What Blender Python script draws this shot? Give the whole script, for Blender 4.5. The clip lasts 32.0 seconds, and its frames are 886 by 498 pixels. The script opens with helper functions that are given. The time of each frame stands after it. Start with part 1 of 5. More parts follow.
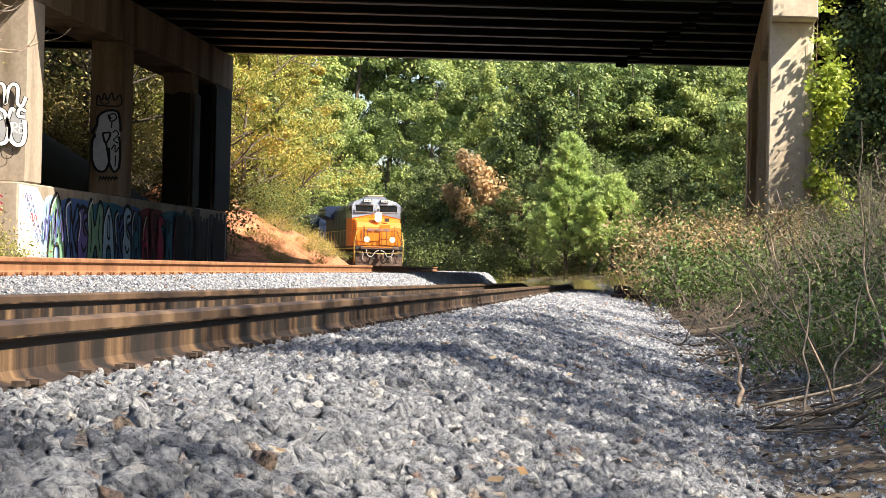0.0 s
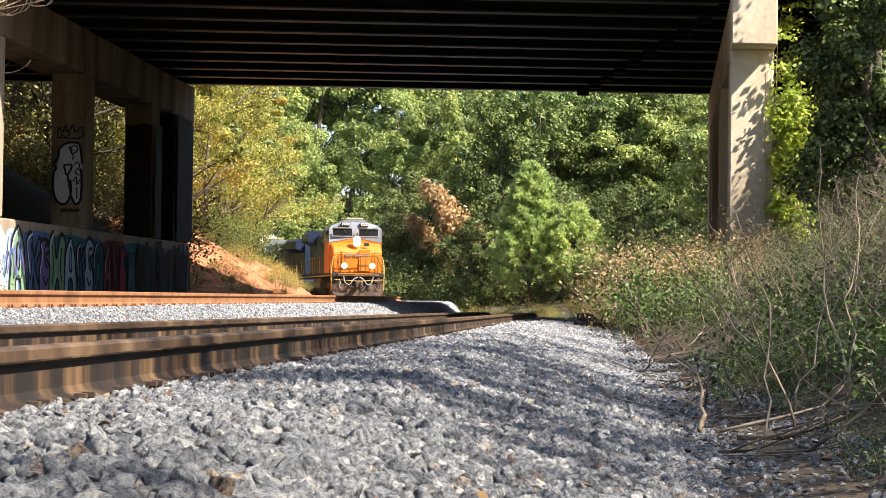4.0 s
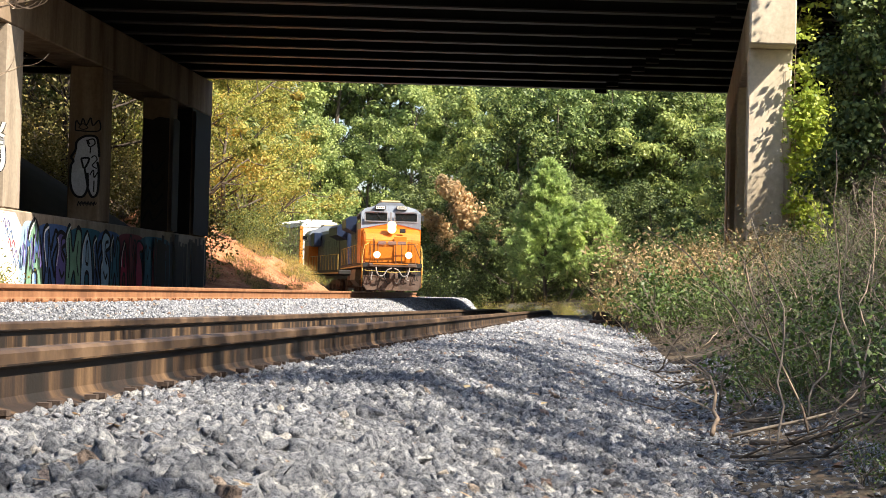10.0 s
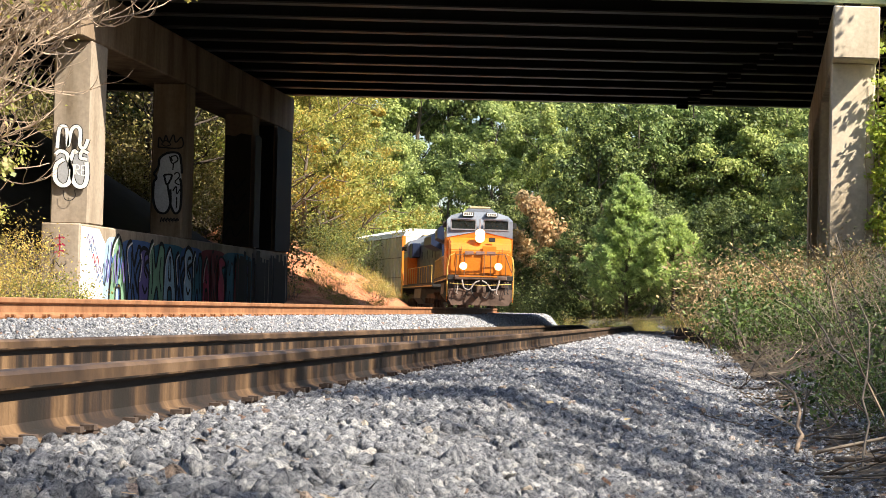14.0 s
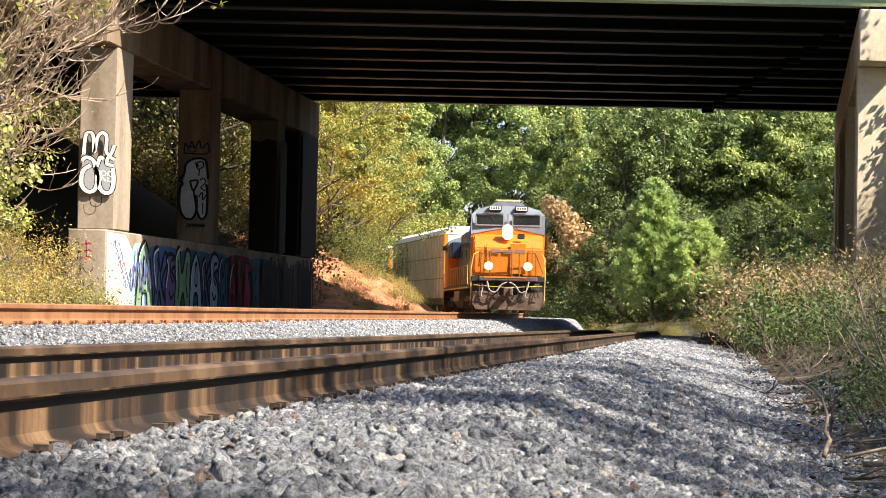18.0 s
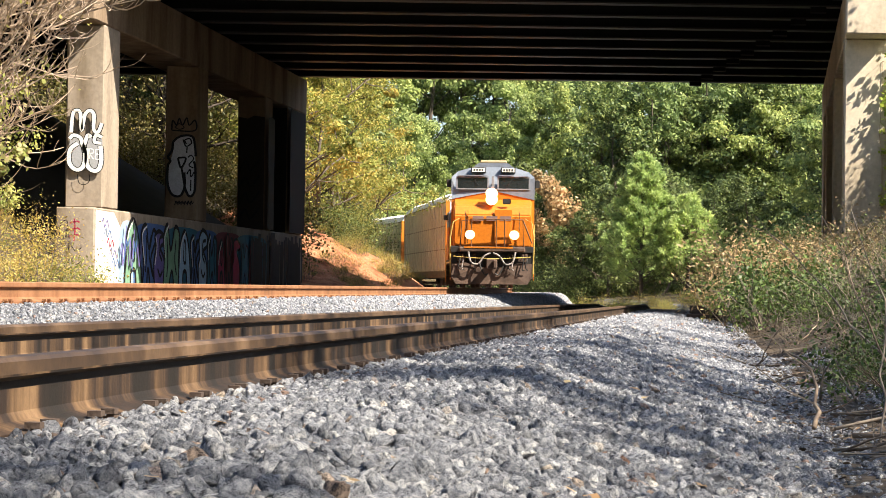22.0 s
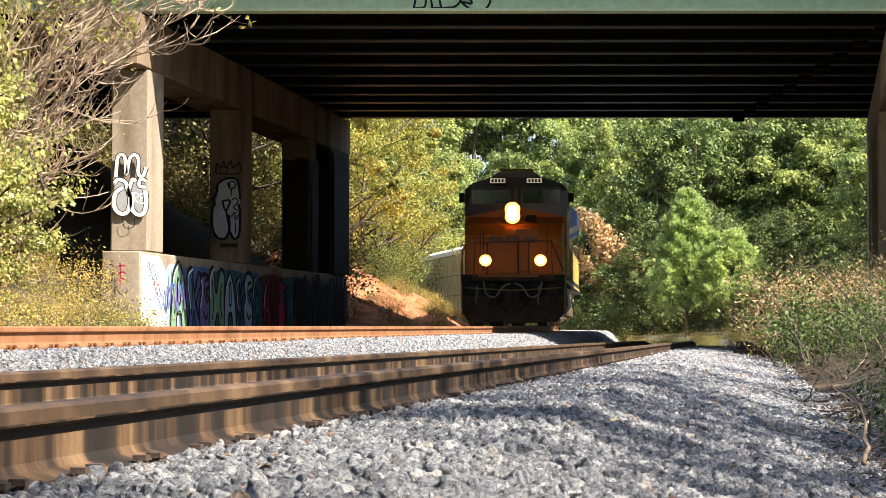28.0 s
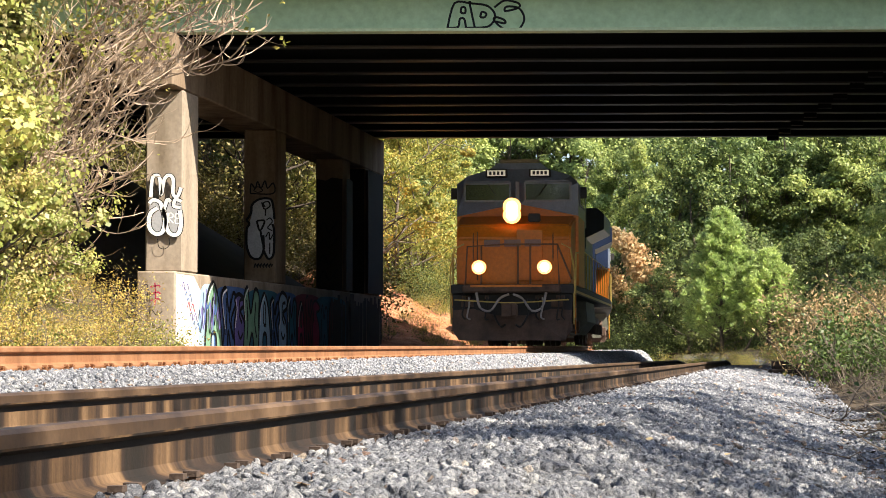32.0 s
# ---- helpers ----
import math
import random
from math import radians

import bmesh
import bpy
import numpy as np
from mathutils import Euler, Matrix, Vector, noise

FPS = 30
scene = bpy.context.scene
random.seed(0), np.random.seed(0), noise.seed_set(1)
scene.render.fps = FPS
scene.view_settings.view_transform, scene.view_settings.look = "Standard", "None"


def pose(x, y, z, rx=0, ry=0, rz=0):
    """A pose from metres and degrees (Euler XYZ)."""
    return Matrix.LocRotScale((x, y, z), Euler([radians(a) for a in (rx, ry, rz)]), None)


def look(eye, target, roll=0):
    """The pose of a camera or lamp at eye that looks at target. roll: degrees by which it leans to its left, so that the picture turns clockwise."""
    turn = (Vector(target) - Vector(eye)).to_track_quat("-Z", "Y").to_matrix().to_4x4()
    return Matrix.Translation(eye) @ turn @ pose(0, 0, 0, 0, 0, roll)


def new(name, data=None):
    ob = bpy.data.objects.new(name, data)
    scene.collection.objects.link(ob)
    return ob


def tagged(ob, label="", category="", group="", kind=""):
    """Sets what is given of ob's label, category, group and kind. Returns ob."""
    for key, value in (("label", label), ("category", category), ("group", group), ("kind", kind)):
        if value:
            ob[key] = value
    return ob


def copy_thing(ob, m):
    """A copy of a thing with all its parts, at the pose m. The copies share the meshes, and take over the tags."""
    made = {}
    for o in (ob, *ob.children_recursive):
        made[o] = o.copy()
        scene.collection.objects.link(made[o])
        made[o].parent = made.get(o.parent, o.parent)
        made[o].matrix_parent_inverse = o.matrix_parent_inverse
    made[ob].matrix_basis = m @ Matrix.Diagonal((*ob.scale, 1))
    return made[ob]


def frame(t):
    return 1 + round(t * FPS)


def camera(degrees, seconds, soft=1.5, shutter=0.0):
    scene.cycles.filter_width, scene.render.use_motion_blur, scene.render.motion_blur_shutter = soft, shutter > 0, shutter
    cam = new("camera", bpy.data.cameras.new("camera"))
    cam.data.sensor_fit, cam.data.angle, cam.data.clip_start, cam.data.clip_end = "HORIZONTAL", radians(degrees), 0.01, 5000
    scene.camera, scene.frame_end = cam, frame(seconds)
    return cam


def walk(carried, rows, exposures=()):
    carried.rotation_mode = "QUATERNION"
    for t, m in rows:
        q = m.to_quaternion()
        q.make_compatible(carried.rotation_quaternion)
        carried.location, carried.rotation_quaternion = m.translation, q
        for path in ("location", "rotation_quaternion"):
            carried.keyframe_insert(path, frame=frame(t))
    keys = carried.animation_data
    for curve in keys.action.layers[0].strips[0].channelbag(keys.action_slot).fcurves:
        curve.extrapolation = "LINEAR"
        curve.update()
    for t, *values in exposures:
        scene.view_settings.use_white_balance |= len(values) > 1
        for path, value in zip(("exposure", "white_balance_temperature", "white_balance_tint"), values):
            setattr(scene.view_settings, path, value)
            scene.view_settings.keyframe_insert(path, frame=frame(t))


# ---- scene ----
cam = camera(24.0, 32.0, soft=0.6)
EYE = 0.75
# seconds; small sways of the eye in metres; yaw, pitch, roll in degrees
ROWS = [
    (0, -0.0084, -0.0027, -0.0148, -4.243, 0.441, -1.312),
    (0.5, -0.0079, -0.0034, -0.0205, -4.559, 0.447, -1.268),
    (1, -0.0064, -0.0024, -0.0192, -4.52, 0.824, -1.264),
    (1.5, -0.0008, -0.0028, -0.02, -4.063, 1.15, -1.113),
    (2, 0.0069, -0.0023, -0.0196, -4.092, 1.177, -0.903),
    (2.5, 0.0021, -0.0012, -0.0205, -4.448, 0.903, -0.718),
    (4.5, 0.0065, 0.0004, -0.0279, -5.301, 1.345, -0.814),
    (5, 0.0061, -0.0029, -0.0147, -4.757, 1.291, -0.239),
    (5.5, -0.0052, -0.001, 0.0279, -2.897, 1.825, 1.361),
    (6, -0.0047, 0.0018, 0.0291, -1.164, 2.907, 1.374),
    (6.5, -0.01, -0.0045, 0.0169, -0.981, 2.851, 0.029),
    (7, -0.005, -0.0066, 0.0141, -1.557, 2.276, -0.237),
    (7.5, -0.0005, -0.0061, 0.0124, -2.433, 1.999, -0.343),
    (8, 0.0053, 0.0012, 0.008, -3.257, 1.524, -0.213),
    (8.5, 0.0197, 0.011, 0.006, -3.482, 1.212, -0.303),
    (9, 0.0265, 0.0119, 0.0036, -3.976, 1.34, -0.933),
    (9.5, 0.0232, 0.0093, 0.0008, -4.521, 1.303, -1.305),
    (10, 0.0195, 0.0109, 0.0013, -4.777, 1.146, -1.363),
    (10.5, 0.0156, 0.006, -0.0001, -4.891, 0.988, -1.435),
    (11, 0.0146, 0.0059, 0.0005, -4.765, 0.87, -1.311),
    (11.5, 0.0137, 0.0051, 0.0009, -4.384, 1.008, -1.188),
    (12, 0.0142, 0.006, 0.0011, -3.991, 1.025, -1.202),
    (12.5, 0.0147, 0.0078, 0.0008, -3.727, 1.071, -1.178),
    (13, 0.0141, 0.0069, -0.0001, -3.319, 1.247, -1.259),
    (13.5, 0.0108, 0.0045, 0.0007, -2.857, 1.475, -1.341),
    (14, 0.0093, 0.0039, 0, -2.554, 1.531, -1.388),
    (14.5, 0.0096, 0.0064, 0.0004, -2.441, 1.551, -1.324),
    (16.5, 0.0024, -0.0026, 0.0008, -2.002, 1.604, -1.641),
    (17, 0.0033, 0.0006, 0.0015, -1.937, 1.652, -1.396),
    (17.5, 0.0041, 0.0012, 0.0022, -1.88, 1.675, -1.249),
    (18, 0.002, -0.004, 0.0026, -1.85, 1.65, -1.249),
    (18.5, -0.0019, -0.0055, 0.0005, -1.831, 1.566, -1.365),
    (19, -0.0017, -0.0066, 0.0014, -1.855, 1.509, -1.31),
    (19.5, -0.0006, -0.0031, 0.0011, -1.912, 1.448, -1.131),
    (20, 0.001, -0.0038, 0.002, -2.033, 1.172, -0.922),
    (20.5, 0.0006, -0.0027, 0.0025, -2.16, 0.965, -0.812),
    (21, -0.0011, -0.0064, 0.0022, -2.152, 0.946, -0.903),
    (21.5, -0.0022, -0.0062, 0.001, -2.144, 0.914, -0.949),
    (22, 0.0002, -0.0073, 0.0016, -2.173, 0.978, -0.802),
    (22.5, -0.0008, -0.0054, 0.0024, -2.26, 1.074, -0.719),
    (23, 0.0011, -0.0049, 0.0032, -1.969, 0.932, -0.527),
    (23.5, 0.0015, -0.0042, 0.0029, -1.517, 0.581, -0.305),
    (24, 0.004, -0.0014, 0.0028, -1.354, 0.605, -0.207),
    (24.5, -0.0037, -0.0116, 0.0059, -1.391, 0.361, 0.303),
    (25, -0.001, -0.0018, 0.005, -1.619, 0.315, -0.009),
    (25.5, 0.0021, -0.0045, 0.0029, -1.597, 0.752, -0.238),
    (27.5, 0.0036, 0.0006, 0.0021, -0.988, 1.628, -0.117),
    (28, 0.0049, 0.0054, 0.0033, -0.932, 2.049, -0.065),
    (28.5, 0.0035, -0.0005, 0.0036, -1.021, 2.537, -0.247),
    (29, -0.0002, -0.0003, 0.0017, -1.095, 2.865, -0.582),
    (29.5, -0.0001, 0.001, 0.0001, -1.276, 2.591, -0.643),
    (30, -0.0019, -0.0019, 0.0002, -1.703, 2.622, -0.533),
    (30.5, -0.0024, 0.0027, 0.0014, -1.149, 3.406, -0.059),
    (31, -0.001, 0.0028, 0.0037, -0.511, 3.295, 0.008),
    (31.5, -0.0061, 0.0028, 0.0024, -0.198, 2.74, -0.065),
    (32, -0, 0, -0, -0, 2.592, -0),
]
walk(cam, [(t, pose(x, y, EYE + z, 0, 0, yaw) @ pose(0, 0, 0, pitch) @ pose(0, 0, 0, 0, roll) @ pose(0, 0, 0, 90))
           for t, x, y, z, yaw, pitch, roll in ROWS],
     [(0, 1.56), (5, 1.50), (7, 1.42), (10, 1.48), (14, 1.46), (19, 1.48), (22, 1.52), (25, 1.60), (28, 1.58), (30, 1.52), (32, 1.52)])

# ---- light ----
SUN_AZ, SUN_EL = radians(122), radians(46.5)      # azimuth clockwise from the way the track is seen
world = bpy.data.worlds.new("sky")
scene.world = world
world.use_nodes = True
wn = world.node_tree.nodes
sky = wn.new("ShaderNodeTexSky")
sky.sky_type, sky.sun_disc = "NISHITA", False
sky.sun_elevation, sky.sun_rotation = SUN_EL, SUN_AZ
sky.dust_density = 1.5
wn["Background"].inputs[1].default_value = 0.085
world.node_tree.links.new(sky.outputs[0], wn["Background"].inputs[0])
sun = new("sun", bpy.data.lights.new("sun", "SUN"))
sun.data.energy, sun.data.angle, sun.data.color = 5.0, radians(0.5), (1.0, 0.91, 0.76)
SUN_DIR = Vector((math.sin(SUN_AZ) * math.cos(SUN_EL), math.cos(SUN_AZ) * math.cos(SUN_EL), math.sin(SUN_EL)))
sun.matrix_world = look(SUN_DIR * 60, (0, 0, 0))


# ---- materials ----
def mat(name, rough=0.8, metal=0.0, spec=0.5):
    m = bpy.data.materials.new(name)
    m.use_nodes = True
    b = m.node_tree.nodes["Principled BSDF"]
    b.inputs["Roughness"].default_value, b.inputs["Metallic"].default_value = rough, metal
    b.inputs["Specular IOR Level"].default_value = spec
    return m, m.node_tree.nodes, m.node_tree.links, b


def ramp(nodes, links, src, stops):
    r = nodes.new("ShaderNodeValToRGB")
    while len(r.color_ramp.elements) < len(stops):
        r.color_ramp.elements.new(0.5)
    for e, (p, c) in zip(r.color_ramp.elements, stops):
        e.position, e.color = p, (*c, 1)
    links.new(src, r.inputs[0])
    return r.outputs[0]


def noise_tex(nodes, links, scale, detail=4, vec=None, stretch=None, rough=0.6):
    n = nodes.new("ShaderNodeTexNoise")
    n.inputs["Scale"].default_value, n.inputs["Detail"].default_value = scale, detail
    n.inputs["Roughness"].default_value = rough
    if vec is None:
        vec = nodes.new("ShaderNodeTexCoord").outputs["Object"]
    if stretch:
        mp = nodes.new("ShaderNodeMapping")
        mp.inputs["Scale"].default_value = stretch
        links.new(vec, mp.inputs[0])
        vec = mp.outputs[0]
    links.new(vec, n.inputs["Vector"])
    return n.outputs["Fac"]


def mixc(nodes, links, fac, a, b, mode="MIX"):
    x = nodes.new("ShaderNodeMix")
    x.data_type, x.blend_type = "RGBA", mode
    for s, v in ((x.inputs[0], fac), (x.inputs[6], a), (x.inputs[7], b)):
        if isinstance(v, (int, float)):
            s.default_value = v
        elif isinstance(v, tuple):
            s.default_value = (*v, 1)
        else:
            links.new(v, s)
    return x.outputs[2]


def bump(nodes, links, b, src, strength=0.4, dist=0.01):
    n = nodes.new("ShaderNodeBump")
    n.inputs["Strength"].default_value, n.inputs["Distance"].default_value = strength, dist
    links.new(src, n.inputs["Height"])
    links.new(n.outputs[0], b.inputs["Normal"])


def surface(name, stops, scale, rough=0.85, metal=0.0, detail=5, stretch=None, bumps=0.3, dist=0.01, fine=None, spec=0.4):
    """Two scales of noise over a ramp of colours, and a fine relief."""
    m, n, l, b = mat(name, rough, metal, spec)
    big = noise_tex(n, l, scale, detail, stretch=stretch)
    small = noise_tex(n, l, fine or scale * 9, 4)
    col = ramp(n, l, big, stops)
    grain = ramp(n, l, small, [(0.3, (0.72, 0.72, 0.72)), (0.7, (1.15, 1.15, 1.15))])
    l.new(mixc(n, l, 0.6, col, grain, "MULTIPLY"), b.inputs["Base Color"])
    bump(n, l, b, small, bumps, dist)
    return m


def plain(name, color, rough=0.5, metal=0.0, var=0.12, scale=3.0, spec=0.5):
    c0 = tuple(x * (1 - var) for x in color)
    c1 = tuple(min(1, x * (1 + var)) for x in color)
    return surface(name, [(0.3, c0), (0.7, c1)], scale, rough, metal, bumps=0.08, dist=0.004, spec=spec)


def leafy(name, colors, trans=0.35, rough=0.5):
    """Leaves: colour by the clump and the tree, light shining through."""
    m, n, l, b = mat(name, rough, 0, 0.3)
    isl = n.new("ShaderNodeNewGeometry").outputs["Random Per Island"]
    k = len(colors)
    col = ramp(n, l, isl, [((i + 0.5) / k, c) for i, c in enumerate(colors)])
    info = n.new("ShaderNodeObjectInfo").outputs["Random"]
    tint = ramp(n, l, info, [(0.0, (0.8, 0.86, 0.8)), (1.0, (1.15, 1.1, 1.0))])
    big = noise_tex(n, l, 0.5, 2)
    shade = ramp(n, l, big, [(0.35, (0.75, 0.8, 0.75)), (0.65, (1.2, 1.15, 1.0))])
    c2 = mixc(n, l, 1.0, mixc(n, l, 1.0, col, tint, "MULTIPLY"), shade, "MULTIPLY")
    l.new(c2, b.inputs["Base Color"])
    t = n.new("ShaderNodeBsdfTranslucent")
    l.new(c2, t.inputs[0])
    mx = n.new("ShaderNodeMixShader")
    mx.inputs[0].default_value = trans
    l.new(b.outputs[0], mx.inputs[1])
    l.new(t.outputs[0], mx.inputs[2])
    l.new(mx.outputs[0], n["Material Output"].inputs[0])
    return m


def glow(name, color, strength):
    m, n, l, b = mat(name, 0.3)
    b.inputs["Base Color"].default_value = (0.9, 0.85, 0.75, 1)
    b.inputs["Emission Color"].default_value = (*color, 1)
    b.inputs["Emission Strength"].default_value = strength
    return m


M = {}
# kept dark, for the shade in the gaps between the loose stones
M["ballast"] = surface("ballast_bed", [(0.3, (0.07, 0.07, 0.075)), (0.5, (0.15, 0.15, 0.155)), (0.72, (0.26, 0.25, 0.24))], 14, 0.9, bumps=0.8, dist=0.03, fine=45)
M["dirt"] = surface("leaf_litter_soil", [(0.3, (0.03, 0.022, 0.014)), (0.5, (0.065, 0.046, 0.028)), (0.7, (0.12, 0.085, 0.05))], 1.2, 0.95, bumps=0.7, dist=0.05)
M["clay"] = surface("red_clay", [(0.36, (0.24, 0.085, 0.036)), (0.5, (0.46, 0.185, 0.085)), (0.62, (0.56, 0.26, 0.14)), (0.76, (0.46, 0.33, 0.20))], 1.6, 0.95, bumps=1.0, dist=0.1, detail=8)
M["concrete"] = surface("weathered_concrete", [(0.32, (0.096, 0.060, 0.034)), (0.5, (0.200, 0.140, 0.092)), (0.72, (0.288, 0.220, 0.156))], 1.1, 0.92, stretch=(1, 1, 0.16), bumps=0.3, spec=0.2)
# lit copy of the concrete: sun on the right pier put into its colour
M["concrete_pale"] = surface("sunlit_cream_concrete", [(0.32, (0.422, 0.343, 0.246)), (0.5, (0.581, 0.493, 0.378)), (0.72, (0.651, 0.572, 0.449))], 0.9, 0.92, stretch=(1, 1, 0.2), bumps=0.3, spec=0.2)
# lit copy for the left crash wall and its first column
M["concrete_mid"] = surface("sunlit_concrete", [(0.32, (0.178, 0.137, 0.096)), (0.5, (0.296, 0.240, 0.185)), (0.72, (0.370, 0.311, 0.244))], 1.1, 0.92, stretch=(1, 1, 0.2), bumps=0.3, spec=0.2)
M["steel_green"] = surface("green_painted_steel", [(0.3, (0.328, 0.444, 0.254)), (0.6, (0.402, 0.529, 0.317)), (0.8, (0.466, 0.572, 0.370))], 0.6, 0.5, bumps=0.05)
# near-black: the shade under the deck is put into the steel's colour
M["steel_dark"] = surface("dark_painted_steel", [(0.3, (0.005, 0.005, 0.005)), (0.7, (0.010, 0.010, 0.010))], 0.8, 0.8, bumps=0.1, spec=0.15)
# near-black too, for shade on the deck's underside and the slope
M["soffit"] = surface("shade_dark_concrete", [(0.3, (0.012, 0.011, 0.010)), (0.7, (0.027, 0.024, 0.022))], 0.8, 0.9, bumps=0.2)
M["rust"] = surface("rusty_rail_steel", [(0.40, (0.007, 0.004, 0.002)), (0.48, (0.023, 0.012, 0.007)), (0.56, (0.078, 0.043, 0.020)), (0.66, (0.164, 0.098, 0.049))], 2.6, 0.8, stretch=(1, 1.8, 0.1), bumps=0.3, dist=0.003, fine=60)
# near-black band for the shade the rail head throws on the web
M["head_shade"] = surface("rail_steel_under_head_shade", [(0.35, (0.006, 0.004, 0.003)), (0.7, (0.022, 0.014, 0.010))], 3.0, 0.75, stretch=(1, 0.6, 1), bumps=0.2, dist=0.003, fine=60)
M["rust_far"] = surface("orange_rusty_rail_steel", [(0.3, (0.150, 0.065, 0.028)), (0.5, (0.238, 0.107, 0.047)), (0.75, (0.317, 0.163, 0.082))], 3.0, 0.8, stretch=(1, 1.2, 0.3), bumps=0.3, dist=0.003, fine=60)
# lighter than the web: sun on the outer flange, put into its colour
M["flange_pale"] = surface("pale_green_flange_paint", [(0.3, (0.36, 0.43, 0.25)), (0.7, (0.48, 0.55, 0.34))], 1.5, 0.5, bumps=0.05)
# inner flanges a little lighter, for light thrown up from the ground
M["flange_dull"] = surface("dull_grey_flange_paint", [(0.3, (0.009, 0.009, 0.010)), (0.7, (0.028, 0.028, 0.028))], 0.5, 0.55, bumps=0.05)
M["rail_head"] = surface("worn_rail_head", [(0.35, (0.030, 0.017, 0.010)), (0.5, (0.070, 0.040, 0.021)), (0.68, (0.15, 0.092, 0.052))], 3, 0.6, 0.0, stretch=(0.85, 0.77, 0.85), bumps=0.15, dist=0.002, fine=60)
M["tie"] = surface("creosoted_tie_wood", [(0.3, (0.03, 0.022, 0.017)), (0.7, (0.09, 0.06, 0.045))], 4, 0.9, stretch=(0.3, 4, 4), bumps=0.6)
M["bark"] = surface("tree_bark", [(0.3, (0.06, 0.045, 0.035)), (0.7, (0.16, 0.13, 0.10))], 5, 0.95, stretch=(1, 1, 0.2), bumps=0.8, dist=0.03)
M["bark_dark"] = surface("dark_tree_bark", [(0.3, (0.025, 0.018, 0.013)), (0.7, (0.07, 0.052, 0.04))], 5, 0.95, stretch=(1, 1, 0.2), bumps=0.8, dist=0.03)
M["twig_brown"] = surface("brown_brush_twigs", [(0.3, (0.096, 0.066, 0.046)), (0.7, (0.248, 0.184, 0.132))], 6, 0.95, bumps=0.2)
M["twig"] = surface("bare_twigs", [(0.3, (0.282, 0.202, 0.145)), (0.7, (0.493, 0.378, 0.282))], 6, 0.9, bumps=0.2)
M["orange"] = plain("orange_yellow_paint", (0.622, 0.185, 0.013), 0.42, var=0.08, scale=1.2)
M["navy"] = plain("dark_blue_paint", (0.012, 0.022, 0.055), 0.4, var=0.2)
M["roof_tan"] = plain("dusty_tan_roof_paint", (0.48, 0.36, 0.20), 0.6)
M["grey_cab"] = plain("grey_blue_cab_paint", (0.20, 0.225, 0.27), 0.32, var=0.15)
M["black"] = plain("black_grimy_steel", (0.022, 0.019, 0.017), 0.65, var=0.4)
M["truck"] = plain("brown_dusty_running_gear", (0.10, 0.062, 0.045), 0.85, var=0.4)
M["rack"] = plain("pale_yellow_rack_panel", (0.62, 0.57, 0.43), 0.55, var=0.1, scale=0.8)
M["white"] = plain("white_roof_paint", (0.75, 0.74, 0.70), 0.5, var=0.08)
M["green"] = leafy("green_leaves", [(0.19, 0.25, 0.09), (0.36, 0.42, 0.16), (0.55, 0.59, 0.26), (0.26, 0.33, 0.12)], 0.45)
M["yellowing"] = leafy("yellowing_leaves", [(0.36, 0.30, 0.08), (0.58, 0.46, 0.12), (0.28, 0.28, 0.08), (0.60, 0.40, 0.11)], 0.45)
M["teal_leaf"] = leafy("blue_green_leaves", [(0.12, 0.17, 0.07), (0.23, 0.30, 0.12), (0.40, 0.47, 0.20)], 0.42)
M["pine"] = leafy("pine_needles", [(0.28, 0.38, 0.15), (0.46, 0.57, 0.24), (0.62, 0.71, 0.35)], 0.45)
M["rusty_leaf"] = leafy("brown_dry_leaves", [(0.52, 0.33, 0.20), (0.64, 0.43, 0.27), (0.42, 0.25, 0.15), (0.60, 0.44, 0.29)], 0.4)
M["straw"] = leafy("dry_weeds", [(0.42, 0.28, 0.18), (0.58, 0.41, 0.27), (0.26, 0.20, 0.11), (0.16, 0.165, 0.07)], 0.3)


m, n, l, b = mat("ballast_stone", 0.85, 0, 0.35)
isl = n.new("ShaderNodeNewGeometry").outputs["Random Per Island"]
col = ramp(n, l, isl, [(0.0, (0.165, 0.172, 0.195)), (0.25, (0.234, 0.243, 0.269)), (0.55, (0.295, 0.304, 0.335)), (0.80, (0.373, 0.379, 0.404)), (0.945, (0.485, 0.485, 0.492)), (0.965, (0.417, 0.353, 0.288)), (0.985, (0.225, 0.132, 0.103)), (1.0, (0.537, 0.521, 0.501))])
grain = noise_tex(n, l, 52, 8, rough=0.85)
blotch = noise_tex(n, l, 26, 3)
speck = ramp(n, l, grain, [(0.40, (0.08, 0.08, 0.10)), (0.47, (0.72, 0.74, 0.77)), (0.54, (1.08, 1.07, 1.06)), (0.64, (1.75, 1.71, 1.63))])
stain = ramp(n, l, blotch, [(0.32, (0.62, 0.62, 0.66)), (0.6, (1.1, 1.09, 1.06))])
l.new(mixc(n, l, 1.0, mixc(n, l, 0.9, col, speck, "MULTIPLY"), stain, "MULTIPLY"), b.inputs["Base Color"])
bump(n, l, b, grain, 1.0, 0.02)
M["stone"] = m
# slightly paler copy, for the sunlight on the ballast between the tracks
m = m.copy()
m.name = "pale_ballast_stone"
for node in m.node_tree.nodes:
    if node.type == "VALTORGB" and len(node.color_ramp.elements) > 5:
        for e in node.color_ramp.elements:
            e.color = (*[min(0.8, 0.02 + 1.0 * v) for v in e.color[:3]], 1)
M["stone_pale"] = m
M["twig_grey"] = surface("grey_dead_twigs", [(0.3, (0.104, 0.084, 0.068)), (0.7, (0.256, 0.208, 0.164))], 6, 0.95, bumps=0.2)
# darker copy of the green leaves, for trees on the shaded side
M["deep"] = leafy("shade_toned_green_leaves", [(0.05, 0.08, 0.03), (0.11, 0.155, 0.055), (0.22, 0.26, 0.095)], 0.25)
